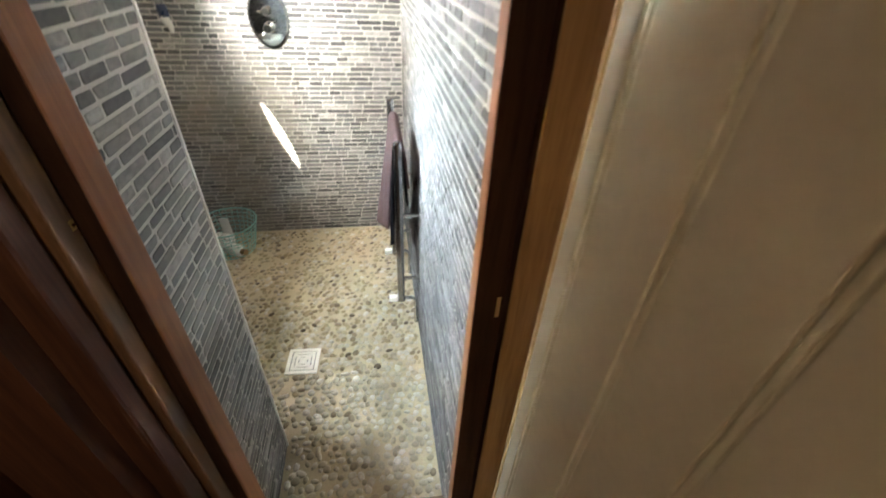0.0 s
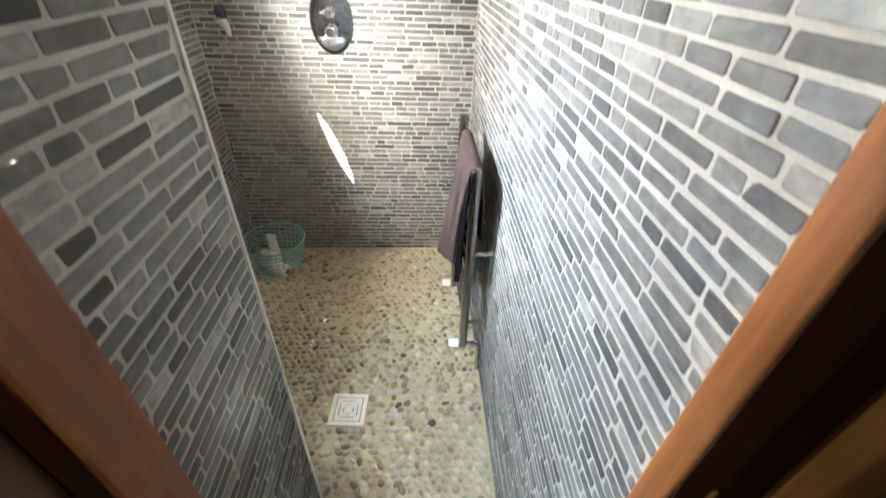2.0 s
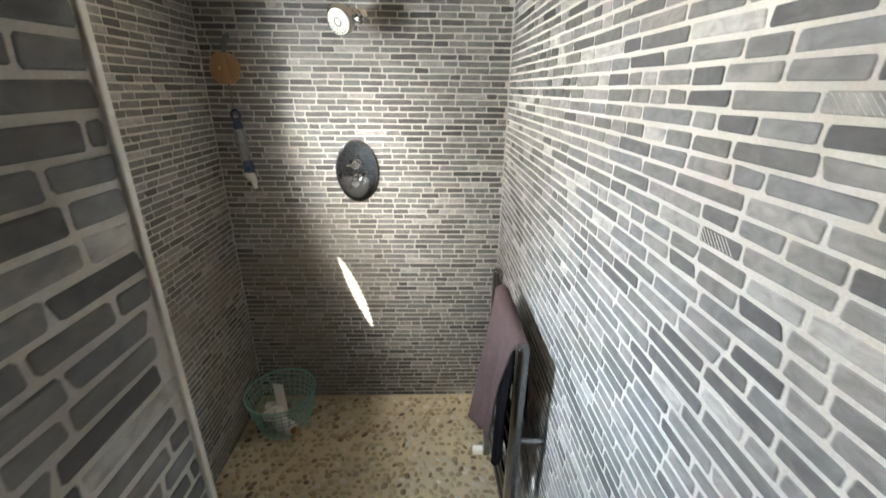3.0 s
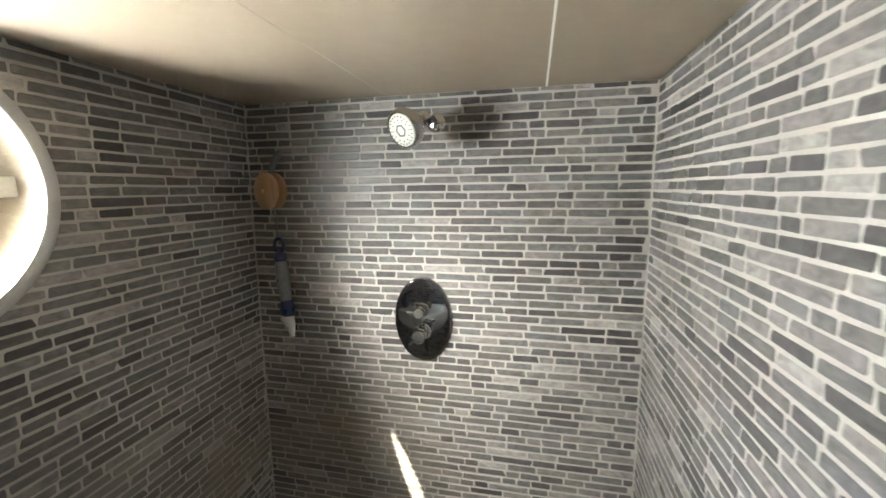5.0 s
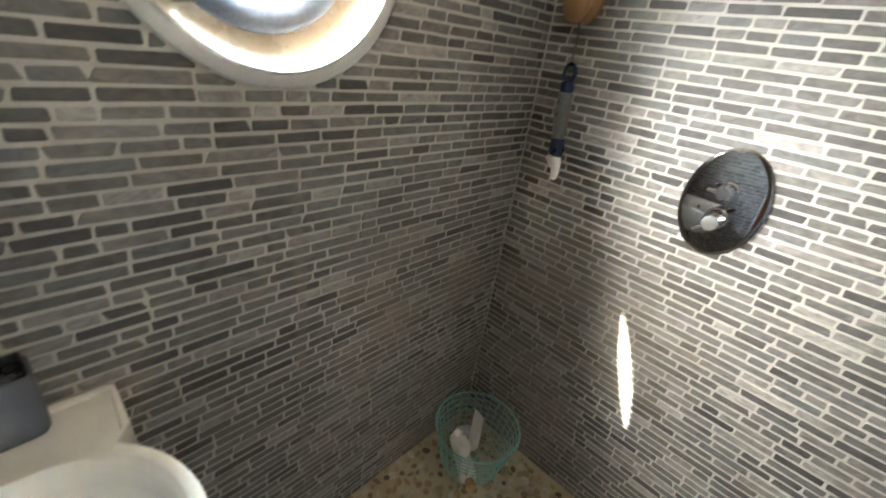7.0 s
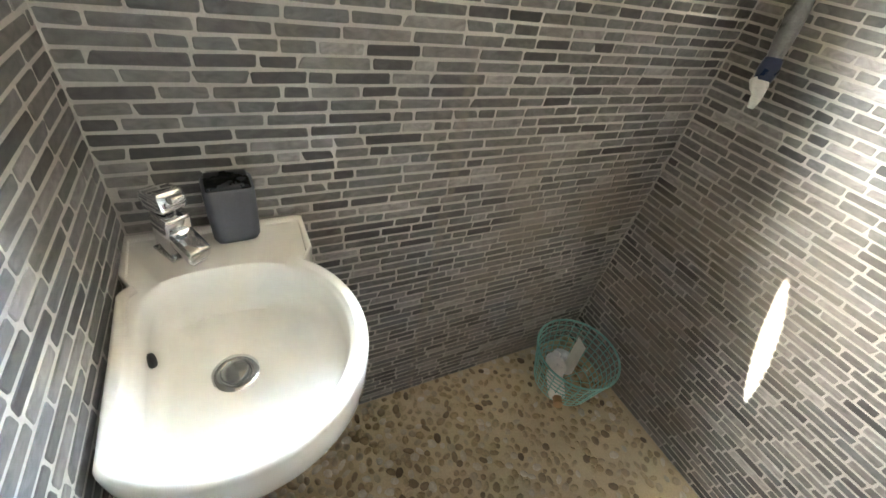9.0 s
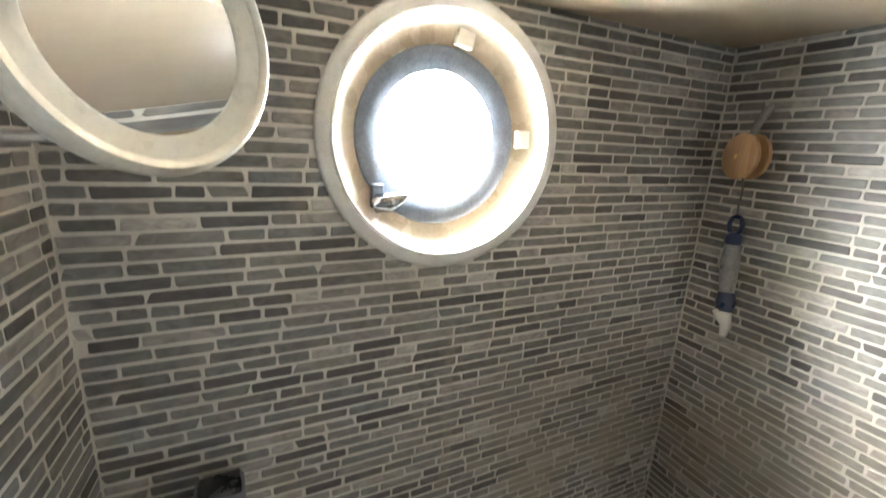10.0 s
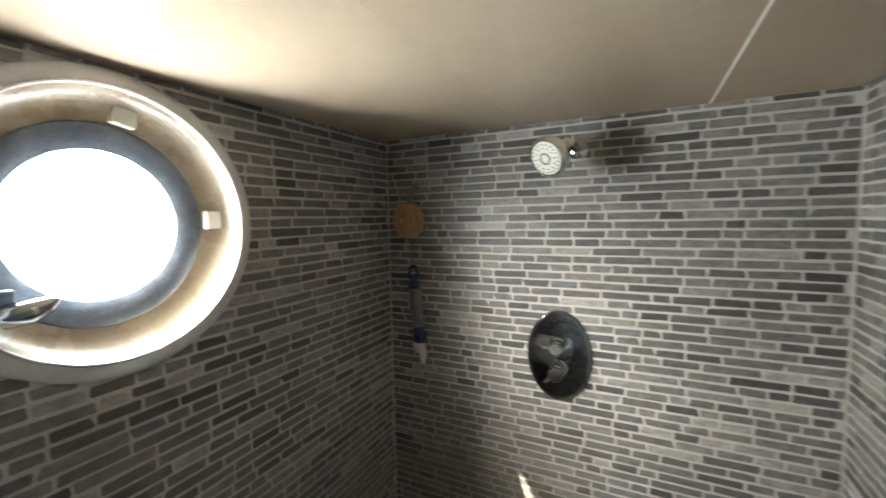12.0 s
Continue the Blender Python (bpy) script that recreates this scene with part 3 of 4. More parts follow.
valve = thing("shower_valve", "oval polished chrome shower mixer plate with two handles", "shower valve")
VC = Vector((-0.637, YN - 0.001, 1.212))
VM = axis(VC, (0, -1, 0)) @ Matrix.Diagonal((0.0935 / 0.1, 0.134 / 0.1, 0.8, 1))
part("plate", lathe(bmesh.new(), [(0.1, 0.0), (0.1, 0.004), (0.0985, 0.0065)] + [(0.0965 * (1 - k / 10), 0.0080 + 0.0025 * (1 - (1 - k / 10) ** 2)) for k in range(11)], VM, 96), DARK_CHROME, valve, "dark mirror-bright oval plate", 40)
def faceted(r, ln, m, lobes=9):
    """A fluted turning handle along the z of the pose m."""
    bm = bmesh.new()
    rings = []
    for k, h in ((0.75, 0.0), (0.75, ln * 0.35), (1.0, ln * 0.42), (1.0, ln * 0.62), (0.82, ln * 0.68), (0.82, ln * 0.76), (0.95, ln * 0.82), (0.95, ln * 0.96), (0.80, ln)):
        rings.append([bm.verts.new(m @ Vector((r * k * (1 + 0.09 * (i % 2)) * math.cos(math.pi * i / lobes), r * k * (1 + 0.09 * (i % 2)) * math.sin(math.pi * i / lobes), h)))
                      for i in range(2 * lobes)])
    for p, q in zip(rings, rings[1:]):
        for i in range(2 * lobes):
            bm.faces.new((p[i], p[(i + 1) % (2 * lobes)], q[(i + 1) % (2 * lobes)], q[i]))
    bm.faces.new(rings[-1])
    return bm


for dz, r, ln, bars in ((0.034, 0.017, 0.052, ((-0.036, 0.000),)), (-0.036, 0.021, 0.064, ((-0.030, -0.026), (0.026, 0.020)))):
    c = VC + Vector((0.0, -0.007, dz))
    part("escutcheon", lathe(bmesh.new(), [(r * 1.25, 0), (r * 1.25, 0.004), (r * 1.05, 0.008), (0, 0.008)], axis(c, (0, -1, 0)), 32), CHROME, valve, "chrome collar", 35)
    knob = part("knob", faceted(r, ln, axis(c, (0, -1, 0))), CHROME, valve, "fluted chrome handle")
    for bx, bz in bars:
        bm = tube(bmesh.new(), [c + Vector((0, -ln * 0.85, 0)), c + Vector((bx * 0.7, -ln * 0.88, bz * 0.7)), c + Vector((bx, -ln * 0.90, bz))], [0.0065, 0.0055, 0.0045], 8)
        part("lever", bm, CHROME, knob, "short chrome lever", 50)

# ---- hanging pulley and brush in the corner ----
pulley = thing("pulley", "orange-brown wooden pulley block hung on a grey cord in the corner", "pulley")
PC, PW = Vector((-1.105, 2.240, 1.613)), Vector((-0.33, -0.944, 0)).normalized()
for s in (-1, 1):
    bm = lathe(bmesh.new(), [(0, -0.008), (0.047, -0.008), (0.055, -0.004), (0.056, 0.004), (0.049, 0.010), (0, 0.012)],
               axis(PC + PW * (0.014 * s), PW * s), 40)
    part("cheek", bm, PULLEY_WOOD, pulley, "turned wooden cheek", 40)
part("wheel", lathe(bmesh.new(), [(0, -0.0062), (0.036, -0.0062), (0.028, 0), (0.036, 0.0062), (0, 0.0062)], axis(PC, PW), 32), PULLEY_WOOD, pulley, smooth=40)
part("pin", lathe(bmesh.new(), [(0, -0.029), (0.005, -0.029), (0.006, 0), (0.005, 0.029), (0, 0.029)], axis(PC, PW), 12), BRASS, pulley, smooth=50)
part("cord", tube(bmesh.new(), [(PC.x + 0.004, YN - 0.004, 1.735), (PC.x + 0.004, 2.285, 1.728), (PC.x - 0.004, 2.270, 1.70), (PC.x, 2.244, 1.655)], [0.006, 0.012, 0.010, 0.007], 10), ROPE, pulley,
     "frayed grey cord", 60)

brush = thing("hanging_brush", "dark blue and clouded grey scrubbing brush hanging on a cord", "brush")
bx, by = -1.105, 2.268
part("hang_cord", tube(bmesh.new(), [(PC.x, 2.246, 1.566), (-1.109, 2.266, 1.53), (-1.112, 2.270, 1.485), (-1.108, 2.268, 1.452)], 0.0025, 8), ROPE, brush, smooth=60)
loop = [(bx - 0.002 + 0.016 * math.sin(a), by, 1.438 + 0.024 * math.cos(a)) for a in [2 * math.pi * i / 20 for i in range(20)]]
part("loop", tube(bmesh.new(), loop, 0.006, 10, True), BLUE_PLASTIC, brush, "dark blue plastic loop", 60)
part("collar", lathe(bmesh.new(), [(0, 1.388), (0.018, 1.388), (0.021, 1.396), (0.019, 1.412), (0.010, 1.420), (0, 1.420)], pose(bx, by, 0), 20), BLUE_PLASTIC, brush, "blue plastic collar", 50)
part("handle", tube(bmesh.new(), [(bx, by, 1.392), (bx + 0.006, by - 0.004, 1.35), (bx + 0.014, by - 0.010, 1.30), (bx + 0.022, by - 0.016, 1.255)], [0.017, 0.022, 0.021, 0.016], 16), BRUSH_GREY, brush,
     "clouded grey handle", 60)
part("brush_neck", tube(bmesh.new(), [(bx + 0.022, by - 0.016, 1.262), (bx + 0.027, by - 0.020, 1.235), (bx + 0.030, by - 0.024, 1.212)], [0.020, 0.024, 0.020], 16), BLUE_PLASTIC, brush,
     "dark blue neck", 60)
part("brush_head", tube(bmesh.new(), [(bx + 0.022, by - 0.024, 1.214), (bx + 0.034, by - 0.028, 1.198), (bx + 0.044, by - 0.032, 1.182), (bx + 0.047, by - 0.034, 1.150)],
                        [0.020, 0.020, 0.013, 0.008], 16), BEZEL, brush, "white brush head", 60)

# ---- wire basket with toiletries ----
basket = thing("wire_basket", "round teal wire basket standing on the pebble floor", "basket")
BC, BH, RT, RB = Vector((-1.040, 2.115, 0.004)), 0.190, 0.160, 0.118


def hoop(r, z, thick):
    return tube(bmesh.new(), [(BC.x + r * math.cos(2 * math.pi * i / 48), BC.y + r * math.sin(2 * math.pi * i / 48), BC.z + z) for i in range(48)], thick, 8, True)


part("rim", hoop(RT, BH, 0.0042), TEAL, basket, "thick rolled rim", 60)
for k in range(7):
    f = k / 7
    part("hoop", hoop(RB + (RT - RB) * f, 0.006 + (BH - 0.006) * f, 0.0019), TEAL, basket, smooth=60)
for i in range(30):
    t = 2 * math.pi * i / 30
    c, s = math.cos(t), math.sin(t)
    part("wire", tube(bmesh.new(), [(BC.x + RB * c, BC.y + RB * s, BC.z + 0.004), (BC.x + (RB + RT) / 2 * c, BC.y + (RB + RT) / 2 * s, BC.z + BH / 2),
                                   (BC.x + RT * c, BC.y + RT * s, BC.z + BH)], 0.0018, 6), TEAL, basket, smooth=60)
for k in (0.35, 0.68):
    part("base_hoop", hoop(RB * k, 0.004, 0.0015), TEAL, basket, smooth=60)
for i in range(6):
    t = math.pi * i / 6
    c, s = RB * math.cos(t), RB * math.sin(t)
    part("base_wire", tube(bmesh.new(), [(BC.x - c, BC.y - s, BC.z + 0.0035), (BC.x + c, BC.y + s, BC.z + 0.0035)], 0.0015, 6), TEAL, basket, smooth=60)


def bottle(name, label, at, way, ln, r, mat, cap):
    b = thing(name, label, "bottle")
    m = axis(at, way)
    part("body", lathe(bmesh.new(), [(0, 0), (r * 0.9, 0.001), (r, 0.006), (r * 1.02, ln * 0.4), (r, ln * 0.72), (r * 0.6, ln * 0.8), (r * 0.45, ln * 0.82)], m, 24), mat, b, smooth=50)
    part("cap", lathe(bmesh.new(), [(r * 0.5, ln * 0.8), (r * 0.55, ln * 0.82), (r * 0.55, ln), (0, ln)], m, 24), cap, b, smooth=40)
    return b


bottle("shampoo_bottle", "white shampoo bottle lying in the wire basket", (-1.115, 2.115, 0.04), (0.35, -0.35, 0.40), 0.19, 0.034, WHITE_PLASTIC, WHITE_PLASTIC)
bottle("lotion_bottle", "white lotion bottle with a tan cap in the wire basket", (-1.07, 2.085, 0.036), (0.62, -0.45, 0.12), 0.17, 0.032, WHITE_PLASTIC, TAN_CAP)
bottle("cloudy_bottle", "cloudy white bottle leaning in the wire basket", (-1.115, 2.18, 0.036), (0.12, -0.55, 0.5), 0.16, 0.024, MILKY, WHITE_PLASTIC)
tubebox = thing("toothpaste_tube", "white squeezed tube with grey print leaning in the basket", "tube")
TM = Matrix.Translation((-1.06, 2.150, 0.014)) @ Vector((-0.08, 0.10, 0.99)).to_track_quat("Z", "X").to_matrix().to_4x4() @ pose(0, 0, 0, 0, 0, 35)
bm = bmesh.new()
rows = []
for z, wx, wy in ((0, 0.017, 0.017), (0.02, 0.027, 0.019), (0.07, 0.029, 0.014), (0.13, 0.030, 0.006), (0.175, 0.031, 0.0015)):
    rows.append([bm.verts.new(TM @ Vector((wx * math.cos(2 * math.pi * i / 20), wy * math.sin(2 * math.pi * i / 20), z))) for i in range(20)])
for a, b in zip(rows, rows[1:]):
    for i in range(20):
        bm.faces.new((a[i], a[(i + 1) % 20], b[(i + 1) % 20], b[i]))
bm.faces.new(rows[0]), bm.faces.new(rows[-1])
part("body", bm, WHITE_PLASTIC, tubebox, smooth=50)
for k in range(4):
    bm = boxed((-0.021 + 0.0115 * k, 0.0, 0.122), (-0.0135 + 0.0115 * k, 0.0090, 0.150), 0.001)
    bm.transform(TM)
    part("print_bar", bm, PRINT, tubebox, "grey printed bar")

# ---- towel rail and towels ----
rail = thing("towel_rail", "chrome ladder towel rail with white end caps on the tiled wall", "towel rail")
UPS = ((-0.082, 1.388), (-0.090, 1.775))
for (x, y), z0, z1 in ((UPS[0], 0.165, 0.945), (UPS[1], 0.155, 0.985)):
    up = part("upright", boxed((x - 0.016, y - 0.019, z0), (x + 0.016, y + 0.019, z1), 0.010, 4), RAIL_CHROME, rail, "flattened chrome upright", 60)
    part("end_cap", boxed((x - 0.056, y - 0.013, z0 + 0.004), (x - 0.0165, y + 0.013, z0 + 0.030), 0.004), WHITE_PLASTIC, up, "white plastic cap")
    part("elbow", tube(bmesh.new(), [(x + 0.012, y, z0 + 0.014), (-0.028, y, z0 + 0.012), (-0.014, y, z0 - 0.01), (-0.012, y, z0 - 0.150)], 0.009, 12), DULL_CHROME, up, "chrome supply pipe", 60)
    for z in (0.30, 0.63):
        part("bracket", tube(bmesh.new(), [(x + 0.014, y, z), (0.0, y, z)], 0.009, 14), DULL_CHROME, up, "chrome wall bracket", 60)
for z in (0.28, 0.345, 0.41, 0.53, 0.595, 0.66, 0.78, 0.845, 0.905):
    part("rung", tube(bmesh.new(), [(UPS[0][0] + 0.004, UPS[0][1] + 0.01, z), (UPS[1][0] + 0.004, UPS[1][1] - 0.01, z)], 0.0095, 14), RAIL_CHROME, rail, smooth=60)


def towel(name, label, mat, y0, y1, front, back, top, bulge, ripple, seed, thick=0.007, recede=0.0):
    """A cloth laid over the top rung. front and back: the hem's height at a place 0..1 along it. recede: how far the near edge draws in towards the front hem."""
    rng = random.Random(seed)
    ph = [rng.uniform(0, 6.28) for _ in range(5)]
    bm = bmesh.new()
    nu, nv = 36, 40
    grid = []
    for i in range(nu + 1):
        u = i / nu
        row = []
        for j in range(nv + 1):
            v = j / nv
            if v < 0.55:
                k = 1 - v / 0.55
                z = top - (top - front(u)) * k
                x = -0.098 - bulge(u) * k - ripple * k * (math.sin(9 * u + ph[0]) + 0.5 * math.sin(19 * u + ph[1] + 2 * k))
            elif v < 0.65:
                t = (v - 0.55) / 0.1
                z = top + 0.013 * math.sin(math.pi * t)
                x = -0.098 + 0.036 * t
            else:
                k = (v - 0.65) / 0.35
                z = top - (top - back(u)) * k
                x = -0.062 + 0.016 * k + 0.5 * ripple * k * math.sin(11 * u + ph[2])
            down = max(1 - v / 0.55, 0)
            y = y0 + (y1 - y0) * u + recede * (1 - u) * (1 - (1 - down) ** 1.7)
            yy = y + 0.012 * (1 - v) * math.sin(5 * z * 3 + ph[3]) * (0.4 + abs(u - 0.5))
            row.append(bm.verts.new((x, yy, z)))
        grid.append(row)
    for i in range(nu):
        for j in range(nv):
            bm.faces.new((grid[i][j], grid[i + 1][j], grid[i + 1][j + 1], grid[i][j + 1]))
    ob = part(name, bm, mat, smooth=80)
    sol = ob.modifiers.new("thickness", "SOLIDIFY")
    sol.thickness, sol.offset = thick, 0
    return tagged(ob, label, "towel")


towel("purple_towel", "mauve terry towel hanging over the chrome rail", PURPLE, 1.414, 1.752, lambda u: 0.46 - 0.07 * u + 0.02 * math.sin(9 * u), lambda u: 0.74 + 0.05 * u, 0.925,
      lambda u: 0.016 + 0.052 * u, 0.017, 3, recede=0.150)
towel("black_towel", "black cloth hanging under the mauve towel on the rail", BLACK_CLOTH, 1.418, 1.560, lambda u: 0.60 - 0.19 * math.sin(u * 2.4), lambda u: 0.66, 0.908,
      lambda u: 0.001 + 0.012 * math.sin(u * 2.6), 0.005, 8, 0.006)

# ---- basin ----
basin = thing("wash_basin", "small white ceramic wash basin with tap ledge on tiled wall", "wash basin")
CX, CY, CR, BZ = -0.930, 1.000, 0.203, 0.884
WX, WY = -0.958, 0.995                                  # the waste
LX, LY, EY = -1.108, 1.158, YP + 0.008


def outer(t):
    c, s = math.cos(t), math.sin(t)
    r = CR
    lx, ly = CX + CR * c, CY + CR * s
    if c < 0:
        reach = (XW + 0.004 - CX) / c
        if s > 0:
            reach = min(reach, (LY - CY) / s)
        if s < 0:
            reach = min(reach, (EY - CY) / s)
        if CX + reach * c < LX:
            r = max(r, reach)
    if s < 0:
        r = min(r, (EY - CY) / s)
    return r


def inner(t):
    c, s = math.cos(t), math.sin(t)
    r = 0.173
    cuts = [r]
    if s < 0:
        cuts.append((0.886 - CY) / s)
    if c < 0:
        cuts.append((LX + 0.012 - CX) / c)
    k = 14.0
    return sum(q ** -k for q in cuts) ** (-1 / k)


def loft(levels, n=160):
    bm = bmesh.new()
    rings = []
    for f, z in levels:
        shift = min(max((BZ - 0.05 - z) / 0.07, 0), 1) if len(rings) > 8 else 0
        rings.append([bm.verts.new((CX + shift * (WX - CX) + f(t) * math.cos(t), CY + shift * (WY - CY) + f(t) * math.sin(t), z)) for t in [2 * math.pi * i / n for i in range(n)]])
    for a, b in zip(rings, rings[1:]):
        for i in range(n):
            bm.faces.new((a[i], a[(i + 1) % n], b[(i + 1) % n], b[i]))
    bm.faces.new(rings[0])
    return bm


part("bowl", loft([(lambda t: 0.40 * outer(t), 0.700), (lambda t: 0.62 * outer(t), 0.715), (lambda t: 0.86 * outer(t), 0.758), (lambda t: 0.97 * outer(t), 0.795),
                   (outer, 0.812), (outer, BZ - 0.010), (lambda t: outer(t) - 0.003, BZ - 0.003), (lambda t: outer(t) - 0.009, BZ),
                   (lambda t: outer(t) - 0.019, BZ - 0.0005), (lambda t: outer(t) - 0.0215, BZ - 0.002), (lambda t: outer(t) - 0.023, BZ - 0.0055),
                   (lambda t: min(outer(t) - 0.026, inner(t) + 0.006), BZ - 0.0075), (lambda t: min(inner(t), outer(t) - 0.030), BZ - 0.015),
                   (lambda t: inner(t) * 0.975, BZ - 0.050), (lambda t: inner(t) * 0.92, BZ - 0.090), (lambda t: inner(t) * 0.80, BZ - 0.112),
                   (lambda t: inner(t) * 0.45, BZ - 0.122), (lambda t: 0.030, BZ - 0.126)]), CERAMIC, basin, smooth=50)
waste = part("waste", lathe(bmesh.new(), [(0.0, 0.0), (0.020, 0.0), (0.022, 0.004), (0.030, 0.006), (0.037, 0.003), (0.037, -0.003), (0.02, -0.06), (0.016, -0.10)],
                            pose(WX, WY, BZ - 0.127), 32), CHROME, basin, "chrome waste ring", 50)
part("plug", lathe(bmesh.new(), [(0.0, 0.014), (0.012, 0.0135), (0.0205, 0.011), (0.0215, 0.008), (0.018, 0.006), (0.0, 0.006)], pose(WX, WY, BZ - 0.127, 8, 6, 0), 32), DULL_CHROME, waste, "tilted chrome plug", 50)
# closed cap; near-black colour takes the place of shade in the hole
part("overflow", lathe(bmesh.new(), [(0, 0.002), (0.007, 0.002), (0.0085, 0.004), (0.0115, 0.003), (0.012, -0.002)], axis((-0.968, 0.8915, BZ - 0.055), (0, 1, 0.25)), 20), DARK_HOLE, basin,
     "overflow hole, its inner shade a dark cap", 50)
part("trap", tube(bmesh.new(), [(WX, WY, 0.73), (WX, WY, 0.56), (WX, WY - 0.02, 0.545), (WX, YP + 0.003, 0.545)], 0.019, 16), DULL_CHROME, basin, "chrome waste pipe", 50)
part("trap_cup", lathe(bmesh.new(), [(0.020, 0.64), (0.034, 0.635), (0.035, 0.53), (0.030, 0.515), (0, 0.512)], pose(WX, WY, 0), 24), DULL_CHROME, basin, "chrome bottle trap", 45)

tap = thing("basin_tap", "angular chrome mixer tap standing on the basin ledge", "tap")
TX, TY = -1.160, 0.938
TA = Matrix.Translation((TX, TY, BZ - 0.0065)) @ pose(0, 0, 0, 0, 0, 32)


def tap_box(name, lo, hi, bevel, turn=None, label=""):
    bm = boxed(lo, hi, bevel, 3)
    if turn is not None:
        bm.transform(turn)
    bm.transform(TA)
    return part(name, bm, CHROME, tap, label, 40)


tap_box("base", (-0.029, -0.027, 0.0), (0.029, 0.027, 0.008), 0.003)
tap_box("body", (-0.023, -0.023, 0.006), (0.023, 0.023, 0.086), 0.006, pose(0, 0, 0, 0, 6, 0))
tap_box("spout", (0.0, -0.020, -0.014), (0.066, 0.020, 0.014), 0.006, pose(0.010, 0, 0.050, 0, 20, 0), "flat chrome spout")
tap_box("aerator", (0.046, -0.014, -0.024), (0.066, 0.014, -0.012), 0.004, pose(0.010, 0, 0.050, 0, 20, 0), "chrome spout end")
tap_box("lever", (-0.026, -0.024, 0.0), (0.034, 0.024, 0.036), 0.009, pose(0.004, 0, 0.092, 0, -16, 0), "chrome block lever")
tap_box("lever_grip", (0.026, -0.012, 0.010), (0.062, 0.012, 0.024), 0.005, pose(0.004, 0, 0.092, 0, -24, 0), "short lever grip")

cup = thing("toothbrush_cup", "slate grey square cup with a dark mouth on the basin ledge", "cup")
CM = Matrix.Translation((-1.182, 1.034, BZ - 0.0065)) @ pose(0, 0, 0, 0, 0, 3)
bm = bmesh.new()
lev = ((0.024, 0.030, 0.0), (0.029, 0.035, 0.004), (0.032, 0.039, 0.012), (0.034, 0.041, 0.060), (0.034, 0.041, 0.112), (0.031, 0.038, 0.115))
rows = []
for wx, wy, z in lev:
    ring = []
    for i in range(32):
        t = 2 * math.pi * i / 32
        c, s = math.cos(t), math.sin(t)
        k = (abs(c) ** 6 + abs(s) ** 6) ** (-1 / 6)
        ring.append(bm.verts.new(CM @ Vector((wx * c * k, wy * s * k, z))))
    rows.append(ring)
for a, b in zip(rows, rows[1:]):
    for i in range(32):
        bm.faces.new((a[i], a[(i + 1) % 32], b[(i + 1) % 32], b[i]))
bm.faces.new(rows[0][::-1]), bm.faces.new(rows[-1])
part("body", bm, GREY_PLASTIC, cup, smooth=50)
# solid black block: the shade inside the open cup, given as colour
bm = boxed((-0.0285, -0.0355, 0.110), (0.0285, 0.0355, 0.1225), 0.005)
bm.transform(CM)
part("rim", bm, CUP_MOUTH_DARK, cup, "black block for the shade in the cup's mouth", 50)

# ---- magnifying mirror on an arm ----
vanity = thing("magnifying_mirror", "round concave shaving mirror with milky bezel on chrome arm", "mirror")
MC, MN = Vector((-0.8842, 1.0581, 1.6857)), Vector((0.738, 0.674, 0.032)).normalized()
MM = axis(MC, MN)
RO, RI, CURVE = 0.110, 0.0793, 0.91
part("rim", lathe(bmesh.new(), [(RI - 0.004, -0.014), (RO - 0.004, -0.014), (RO, -0.009), (RO + 0.001, 0.004), (RO - 0.0015, 0.010), (RO - 0.006, 0.0135), (RO - 0.010, 0.0125), (RO - 0.0130, 0.008)], MM, 80), SATIN,
     vanity, "satin nickel rim", 50)
part("bezel", lathe(bmesh.new(), [(RO - 0.0128, 0.0085), (RI + 0.006, 0.0045), (RI + 0.001, 0.0035), (RI - 0.001, 0.0015), (RI - 0.002, -0.004)], MM, 80), BEZEL, vanity, "milky light bezel", 40)
dish = [(RI * k / 24, CURVE - math.sqrt(CURVE ** 2 - (RI * k / 24) ** 2) - RI ** 2 / (2 * CURVE) + 0.001) for k in range(25)]
part("mirror_glass", lathe(bmesh.new(), dish, MM, 96), MIRROR, vanity, "concave mirror glass", 80)
part("back_shell", lathe(bmesh.new(), [(0, -0.022), (RI * 0.7, -0.020), (RO - 0.006, -0.0142)], MM, 64), DULL_CHROME, vanity, smooth=60)
hub = MC - MN * 0.022
elbow = Vector((-1.02, 0.95, 1.60))
plate = Vector((-1.02, YP + 0.004, 1.60))
part("swivel", tube(bmesh.new(), [hub, hub - MN * 0.03], 0.012, 16), CHROME, vanity, smooth=50)
part("arm", tube(bmesh.new(), [hub - MN * 0.028, hub - MN * 0.03 + Vector((0, 0, -0.04)), elbow], 0.006, 12), CHROME, vanity, smooth=60)
part("arm", tube(bmesh.new(), [elbow, plate + Vector((0, 0.01, 0))], 0.006, 12), CHROME, vanity, smooth=60)
part("wall_plate", lathe(bmesh.new(), [(0, 0.014), (0.022, 0.012), (0.026, 0.006), (0.027, 0.0), (0, 0.0)], axis(plate, (0, 1, 0)), 32), CHROME, vanity, smooth=45)

# ---- floor drain ----
drain = thing("floor_drain", "square white plastic floor drain grate with ring slots", "drain")
DM = Matrix.Translation((-0.533, 1.207, 0.006)) @ pose(0, 0, 0, 0, 0, -3) @ Matrix.Diagonal((0.91, 0.91, 1, 1))


def drain_part(name, lo, hi, mat, bevel=0.0, label=""):
    bm = boxed(lo, hi, bevel)
    bm.transform(DM)
    return part(name, bm, mat, drain, label)


